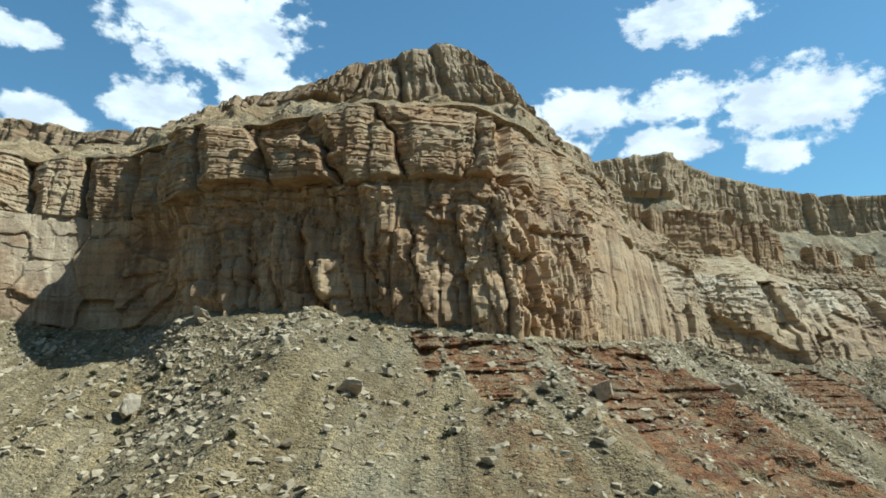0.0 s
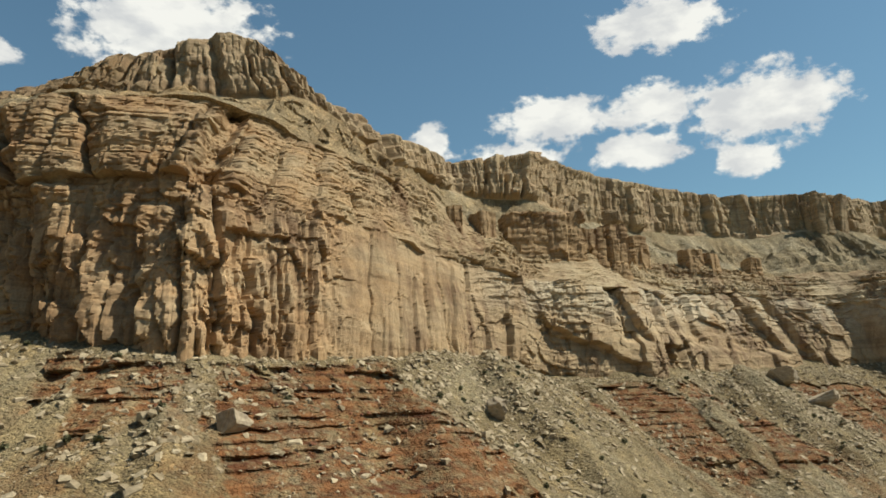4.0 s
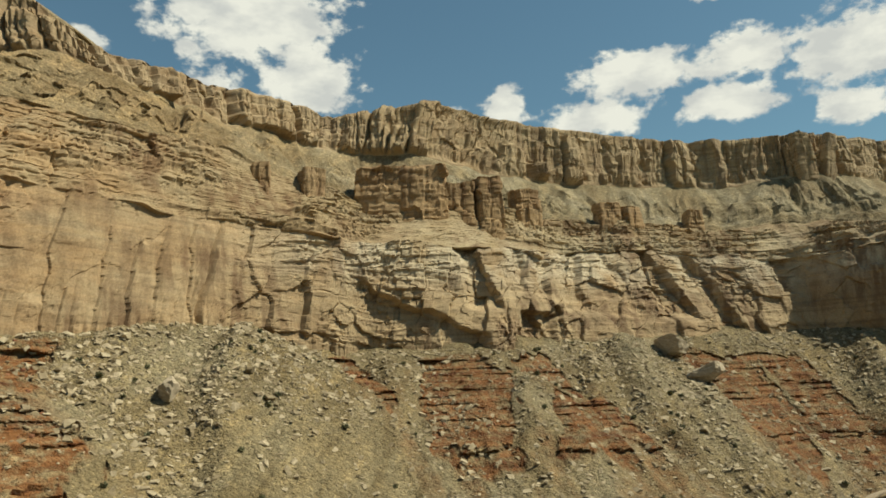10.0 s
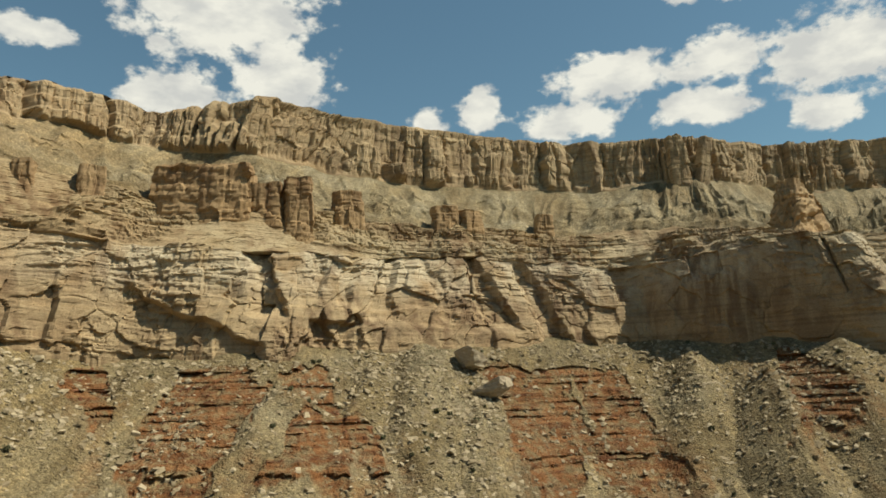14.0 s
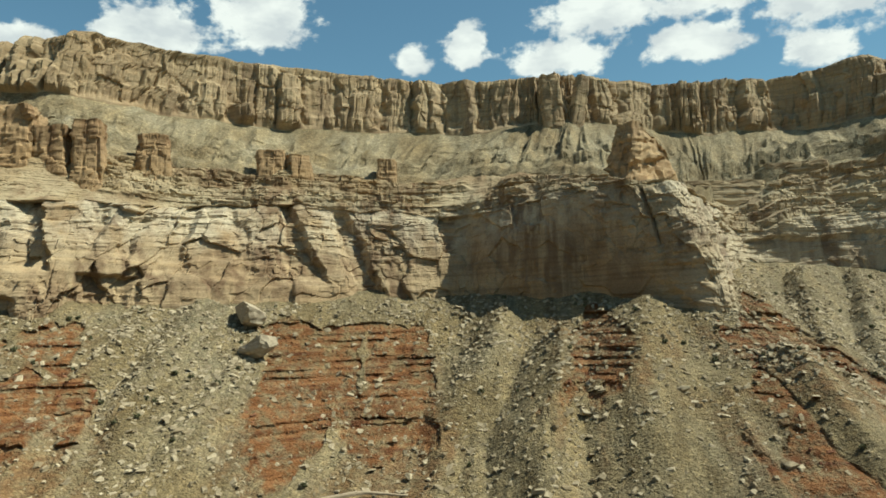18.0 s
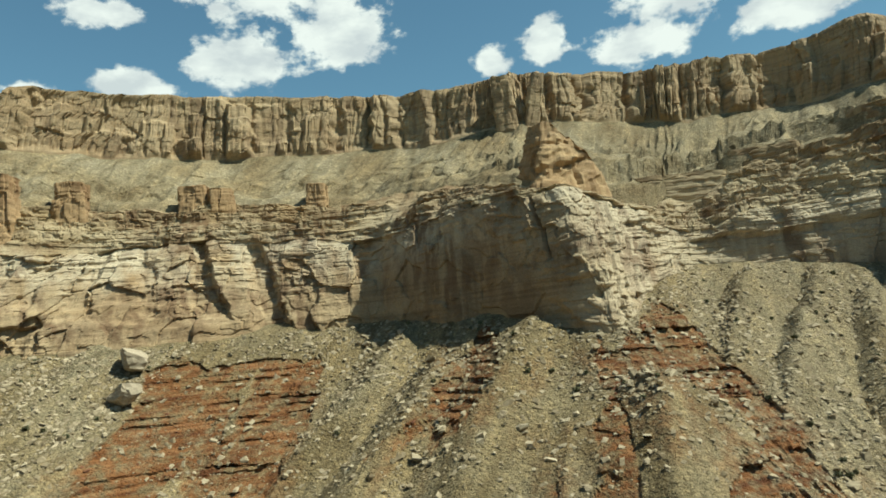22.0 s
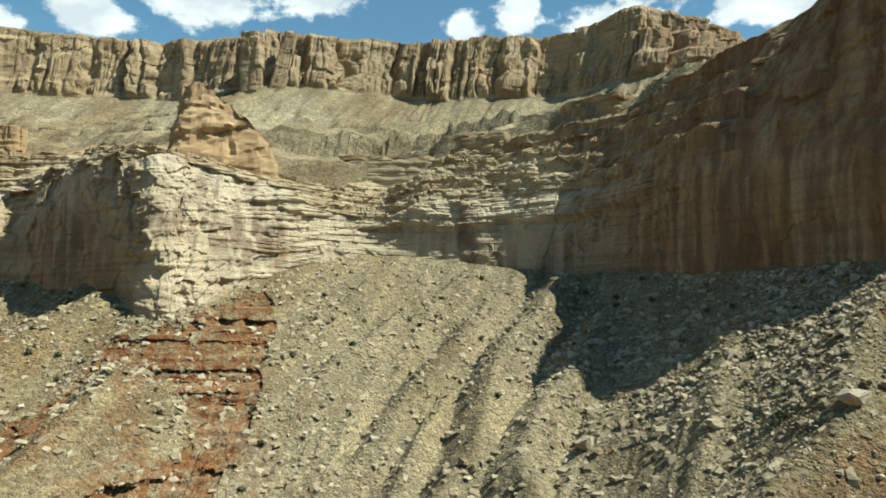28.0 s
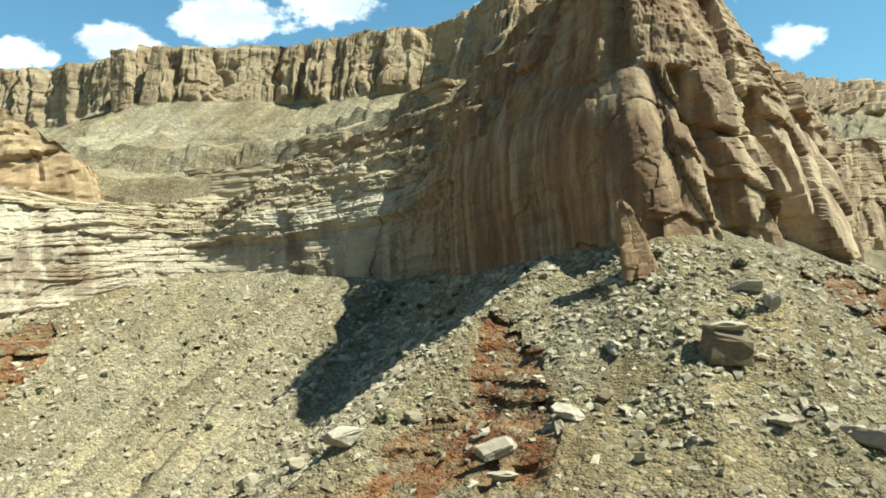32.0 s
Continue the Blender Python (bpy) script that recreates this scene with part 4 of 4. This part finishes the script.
def outcrop(name, x, y, z, wide, deep, high, seed, turn=0.0, lean=0.0, taper=0.75, bed=3.0, material=None, label="", category="rock outcrop", group="", shear=0.0, drop=0.0):
    grid, rock = outcrop_mesh(name, wide, deep, high, seed, taper, bed, material or LEDGES, shear, drop)
    ob = sheet(name, grid, rock, label, category)
    ob.matrix_world = pose(x, y, z, 0, lean, turn)
    return tagged(ob, group=group)


outcrop("rock_pinnacle", 467, 543, 160, 60, 27, 59, 203, 52, 0, 0.52, 8.0, TOWER, "orange-tan rock pinnacle on the crest of the promontory", "pinnacle", shear=-0.05, drop=0.62)
KNOBS = [(149, 456, 186, 27, 20, 33, 14), (170, 459, 188, 27, 19, 31, 14), (189, 466, 188, 16, 14, 24, 12), (203, 470, 190, 15, 13, 25, 20), (222, 495, 190, 16, 13, 24, 30),
         (270, 530, 188, 15, 11, 24, 25), (283, 535, 188, 14, 11, 22, 40), (326, 565, 192, 11, 10, 20, 15), (122, 420, 188, 12, 10, 24, 40), (105, 398, 190, 9, 9, 20, 20),
         (562, 612, 190, 40, 18, 18, -6), (517, 606, 187, 56, 17, 12, 8), (620, 606, 204, 36, 16, 17, -28)]
for n, (x, y, z, w, dp, hh, turn) in enumerate(KNOBS):
    outcrop("rock_outcrop", x, y + 2, z - 9, w * 1.05, dp + 4, 1.18 * hh + 9, 210 + 17 * n, turn, 0, 0.86, 6.0, BROWN if n < 10 else LEDGES, "brown jointed rock knob standing on the ledge slope" if n < 10 else "long tan rock ledge jutting from the upper slope", "rock outcrop", "knobs on the ledge")
outcrop("rock_column", 424, 638, 246, 14, 11, 39, 401, 5, -5, 0.8, 9.0, LIMESTONE, "leaning grey limestone column at the rim", "rock column", "columns at the rim")
outcrop("rock_column", 436, 639, 246, 9, 9, 39, 402, 25, 12, 0.8, 9.0, LIMESTONE, "slanting grey limestone slab beside the rim column", "rock column", "columns at the rim")
outcrop("rock_fin", 719, 444, 133, 7, 5, 14, 411, 20, -6, 0.3, 3.5, SANDSTONE, "small tan rock fin at the foot of the buttress", "rock fin", shear=-0.08, drop=0.5)



def rock_slab(points, wide, thick, label):
    """A curved shelf of rock along a line, with its edge standing out of the slope."""
    line = np.array(points, float)
    s = np.linspace(0, len(line) - 1.001, 60)
    path = curve(points, s)
    way = np.gradient(path[:, :2], axis=0)
    way /= np.linalg.norm(way, axis=1)[:, None]
    side = np.c_[way[:, 1], -way[:, 0]]
    fade = np.sin(np.pi * (0.04 + 0.92 * s / s[-1]))[:, None] ** 0.5
    ragged = 1 + 0.25 * noise2(s * 6, 0.5, 420)[:, None]
    rows = []
    for off, up in ((-0.6, -0.3), (-0.5, 0.35), (0.0, 0.5), (0.45, 0.45), (0.55, 0.1), (0.5, -0.5), (0.1, -0.6)):
        rows.append(np.c_[path[:, :2] + side * (off * wide) * fade * ragged, path[:, 2:] + up * thick * fade + 0.5])
    return sheet("rock_slab", np.stack(rows), PALE, label, "rock slab")


# ---- boulders ----
def boulder_mesh(seed, flat=0.75, material=STONE, cuts=14):
    """An angular block: what is left of a cube after several cuts."""
    rng = np.random.default_rng(seed)
    bm = bmesh.new()
    bmesh.ops.create_cube(bm, size=1.7)
    for vert in bm.verts:
        vert.co += Vector(rng.uniform(-0.22, 0.22, 3))
    for n in range(cuts):
        way = Vector(rng.normal(size=3)).normalized()
        cut = bmesh.ops.bisect_plane(bm, geom=bm.verts[:] + bm.edges[:] + bm.faces[:], plane_co=way * rng.uniform(0.6, 0.9), plane_no=way, clear_outer=True)
        bmesh.ops.contextual_create(bm, geom=[e for e in cut["geom_cut"] if isinstance(e, bmesh.types.BMEdge)])
    bmesh.ops.bevel(bm, geom=bm.edges[:], offset=0.03, segments=1, affect="EDGES")
    if cuts < 14:
        bmesh.ops.triangulate(bm, faces=bm.faces[:])
        bmesh.ops.subdivide_edges(bm, edges=bm.edges[:], cuts=2, use_grid_fill=True)
        for vert in bm.verts:
            k = vert.co * 3.1 + Vector((seed, 2 * seed, 0))
            vert.co *= 1 + 0.09 * noise.noise(k) + 0.05 * noise.noise(k * 2.7) - 0.06 * max(0, math.sin(vert.co.z * 11 + seed)) ** 3
    for vert in bm.verts:
        vert.co = Vector((vert.co.x, vert.co.y * 0.85, vert.co.z * flat))
    mesh = bpy.data.meshes.new("boulder")
    bm.to_mesh(mesh)
    bm.free()
    mesh.shade_flat()
    mesh.materials.append(material)
    return mesh


BOULDERS = [boulder_mesh(500 + n, 0.55 + 0.05 * (n % 6)) for n in range(10)]
DARK = [boulder_mesh(720 + n, 0.75, stone_material("brown block", (0.15, 0.11, 0.066), (0.22, 0.165, 0.105)), 10) for n in range(1)]
BLOCKS = [boulder_mesh(700 + n, 0.6 + 0.05 * (n % 5), PALE, 10) for n in range(7)]


def lie_on(x, y):
    """The height of the scree at a place."""
    d = (slope[..., 0] - x) ** 2 + (slope[..., 1] - y) ** 2
    return float(slope[..., 2].reshape(-1)[int(np.argmin(d))])


def boulder(x, y, size, seed, stretch=(1, 1, 1), turn=None, raised=0.0, label="angular tan sandstone boulder lying on the scree", group="fallen boulders", kinds=BOULDERS):
    rng = random.Random(seed)
    ob = new("boulder", kinds[seed % len(kinds)])
    turn = rng.uniform(0, 360) if turn is None else turn
    m = pose(x, y, lie_on(x, y) + raised + 0.28 * size * stretch[2], rng.uniform(-18, 18), rng.uniform(-18, 18), turn)
    ob.matrix_world = m @ Matrix.Diagonal((size / 2 * stretch[0], size / 2 * stretch[1], size / 2 * stretch[2], 1))
    return tagged(ob, label, "boulder", group)


for n, (x, y, size, stretch, label) in enumerate([
        (-23, 195, 7, (1, 0.8, 1.1), "split pale boulder with a shaded flank on the scree"), (-88, 216, 8, (0.7, 0.7, 1.6), "upright orange slab standing in the scree"),
        (-79, 249, 7, (1.1, 0.8, 1), "dark wedge-shaped boulder at the foot of the cliff"), (46, 218, 10, (1.2, 0.8, 0.8), "dark broken boulder on red shale"),
        (115, 303, 11, (1.2, 0.8, 0.9), "large layered tan boulder on the scree"), (289, 459, 18, (1.15, 0.8, 1.0), "large pale-topped block below the cliff"),
        (298, 440, 16, (1.3, 0.7, 0.75), "large slab-sided brown block below another block"), (711.5, 409.5, 4.5, (1.2, 0.9, 0.6), "flat white boulder on the scree"), (703, 405, 5, (1.3, 0.7, 0.9), "grey leaning slab on red shale"), (679.5, 405.5, 5, (1.2, 1, 1), "grey boulder low on the scree"),
        (629, 453, 5, (1, 1, 1), "pale block in the gully"), (716, 425, 4.5, (1.3, 0.8, 0.7), "pale boulder with a shaded side on the scree"), (738, 412, 4, (1.2, 1.0, 0.45), "flat pale boulder on the scree"),
        (748, 411, 6, (1.3, 0.8, 0.6), "brown flat-topped boulder low on the scree"), (736, 441, 5, (1.2, 0.9, 0.8), "dark rounded boulder near the cliff"), (739, 436, 4, (0.6, 0.8, 1.4), "upright orange slab behind a pale slab"),
        (705, 400, 3.5, (1.2, 0.9, 0.6), "white angular boulder on red shale"), (722, 404, 3, (1.2, 0.8, 0.6), "small white boulder on the scree")]):
    boulder(x, y, size, n, stretch, 10 + 25 * n, 0.0, label, kinds=BLOCKS)

boulder(732, 421.5, 8.5, 0, (1.0, 0.9, 1.05), 10, 0.2, "big split boulder with dark grooved sides on the scree", kinds=DARK)
boulder(732, 421.3, 6.2, 9, (1.1, 1.0, 0.5), 20, 3.9, "broad white slab lying on the split boulder", kinds=BLOCKS)
rock_slab([(326, 366, 57.5), (334, 375, 61.5), (343, 384, 64), (354, 393, 64.5), (368, 396, 63)], 2.4, 1.1, "pale curved rock shelf standing out of the scree")

rng = np.random.default_rng(7)
body_rows = np.arange(len(lower) // 3, len(slope) - 8)
made = 0
while made < 270:
    i, j = int(rng.choice(body_rows)), int(rng.integers(0, len(params)))
    if not 2.0 < params[j] < 29 or red[i, j] > 0.5:
        continue
    x, y, _ = slope[i, j]
    boulder(x, y, (1.5 if params[j] > 25.5 else 2.0) + 2.6 * rng.random() ** 4, 100 + made)
    made += 1


def scatter(name, count, smallest, largest, seed, label, material, red_only=False, first=1.5, last=29.3):
    """Loose stones in their thousands, as one mesh."""
    rng = np.random.default_rng(seed)
    i = rng.integers(len(lower) // 4, len(slope) - 4, count)
    j = rng.integers(int(np.searchsorted(params, first)), int(np.searchsorted(params, last)), count)
    keep = (red[i, j] > 0.4) if red_only else (fbm(along[j] / 30, i / 25.0, seed, 3) + 0.9 * rng.random(count) > 0.3) & (rng.random(count) > 0.68 * red[i, j])
    i, j = i[keep], j[keep]
    n = len(i)
    at = slope[i, j] + rng.normal(size=(n, 3)) * np.array([0.3, 0.3, 0.0])
    size = smallest + (largest - smallest) * rng.random(n) ** 4.3
    corner = np.array([(-1, -1, -1), (1, -1, -1), (1, 1, -1), (-1, 1, -1), (-1, -1, 1), (1, -1, 1), (1, 1, 1), (-1, 1, 1)], float) * 0.5
    box = corner[None] * np.where(np.arange(8)[None, :, None] > 3, 0.8, 1.1) * (1 + 0.5 * rng.uniform(-1, 1, (n, 8, 3)))
    box = box * (size[:, None] * np.stack([rng.uniform(0.8, 1.5, n), rng.uniform(0.6, 1.1, n), rng.uniform(0.22, 0.5, n)], 1))[:, None]
    t, k = rng.uniform(0, 2 * np.pi, n), rng.uniform(-0.5, 0.5, n)
    x, y, z = box[..., 0], box[..., 1], box[..., 2]
    x, z = x * np.cos(k)[:, None] - z * np.sin(k)[:, None], x * np.sin(k)[:, None] + z * np.cos(k)[:, None]
    x, y = x * np.cos(t)[:, None] - y * np.sin(t)[:, None], x * np.sin(t)[:, None] + y * np.cos(t)[:, None]
    lean = 0.5 + 0.25 * rng.normal(size=n)
    way = fall[j]
    over = x * way[:, :1] + y * way[:, 1:]
    side_x, side_y = x - over * way[:, :1], y - over * way[:, 1:]
    over, z = over * np.cos(lean)[:, None] + z * np.sin(lean)[:, None], z * np.cos(lean)[:, None] - over * np.sin(lean)[:, None]
    x, y = side_x + over * way[:, :1], side_y + over * way[:, 1:]
    verts = (np.stack([x, y, z + 0.1 * size[:, None]], -1) + at[:, None]).reshape(-1, 3)
    faces = np.array([(4, 5, 6, 7), (0, 1, 5, 4), (1, 2, 6, 5), (2, 3, 7, 6), (3, 0, 4, 7)])
    quads = (faces[None] + 8 * np.arange(n)[:, None, None]).reshape(-1, 4)
    mesh = bpy.data.meshes.new(name)
    mesh.vertices.add(len(verts))
    mesh.vertices.foreach_set("co", verts.reshape(-1).astype(np.float32))
    mesh.loops.add(quads.size)
    mesh.loops.foreach_set("vertex_index", quads.reshape(-1).astype(np.int32))
    mesh.polygons.add(len(quads))
    mesh.polygons.foreach_set("loop_start", np.arange(0, quads.size, 4, dtype=np.int32))
    mesh.update(calc_edges=True)
    mesh.shade_flat()
    mesh.materials.append(material)
    return tagged(new(name, mesh), label, "loose stones", kind="stuff")


scatter("loose_stones", 74000, 0.4, 2.3, 31, "pale angular stones strewn over the scree", STONE, False, 1.5, 26.2)
scatter("near_stones", 33000, 0.2, 1.3, 33, "pale angular stones strewn over the scree below the buttress", STONE, False, 25.6, 28.9)
scatter("red_stones", 9000, 0.3, 1.3, 32, "red shale fragments strewn over the red ledges", SHALE, True)


# ---- shrubs ----
def shrub_kind(seed, high):
    rng = np.random.default_rng(seed)
    thing = new("shrub")
    for n in range(4):
        bm = bmesh.new()
        tilt, turn = rng.uniform(0.2, 0.6), rng.uniform(0, 6.28)
        tip = Vector((math.sin(tilt) * math.cos(turn), math.sin(tilt) * math.sin(turn), math.cos(tilt))) * high * 0.6
        bmesh.ops.create_cone(bm, segments=5, radius1=0.045 * high, radius2=0.015 * high, depth=1.0, cap_ends=True)
        bmesh.ops.transform(bm, matrix=look((0, 0, 0), tip) @ Matrix.Translation((0, 0, -tip.length / 2)) @ Matrix.Diagonal((1, 1, tip.length, 1)), verts=bm.verts)
        mesh = bpy.data.meshes.new("stem")
        bm.to_mesh(mesh)
        bm.free()
        mesh.materials.append(TWIG)
        new("stem", mesh).parent = thing
    count = 130
    u = rng.normal(size=(count, 3))
    u /= np.linalg.norm(u, axis=1)[:, None]
    mid_at = u * (0.35 + 0.65 * rng.random((count, 1)) ** 0.5) * np.array([0.62, 0.62, 0.45]) * high + np.array([0, 0, 0.52 * high])
    mid_at *= 1 + 0.25 * np.sin(u[:, :1] * 5 + seed)
    a, b = rng.normal(size=(count, 3)) * 0.13 * high, rng.normal(size=(count, 3)) * 0.13 * high
    verts = np.stack([mid_at - a, mid_at + b, mid_at + a, mid_at - b], 1).reshape(-1, 3)
    mesh = bpy.data.meshes.new("crown")
    mesh.from_pydata([tuple(p) for p in verts], [], [tuple(range(4 * n, 4 * n + 4)) for n in range(count)])
    mesh.materials.append(LEAF)
    new("crown", mesh).parent = thing
    return tagged(thing, "dark green desert shrub growing on the scree", "shrub", "shrubs on the scree")


bushes = [shrub_kind(900 + n, 0.95 + 0.18 * n) for n in range(5)]
rng = np.random.default_rng(77)
made = 0
while made < 240:
    i, j = int(rng.choice(body_rows)), int(rng.integers(0, len(params)))
    if not 2.0 < params[j] < 29 or red[i, j] > 0.7:
        continue
    x, y, zt = slope[i, j]
    m = pose(x, y, zt - 0.1, rng.uniform(-8, 8), rng.uniform(-8, 8), rng.uniform(0, 360))
    if made < len(bushes):
        bushes[made].matrix_world = m
    else:
        copy_thing(bushes[made % len(bushes)], m)
    made += 1
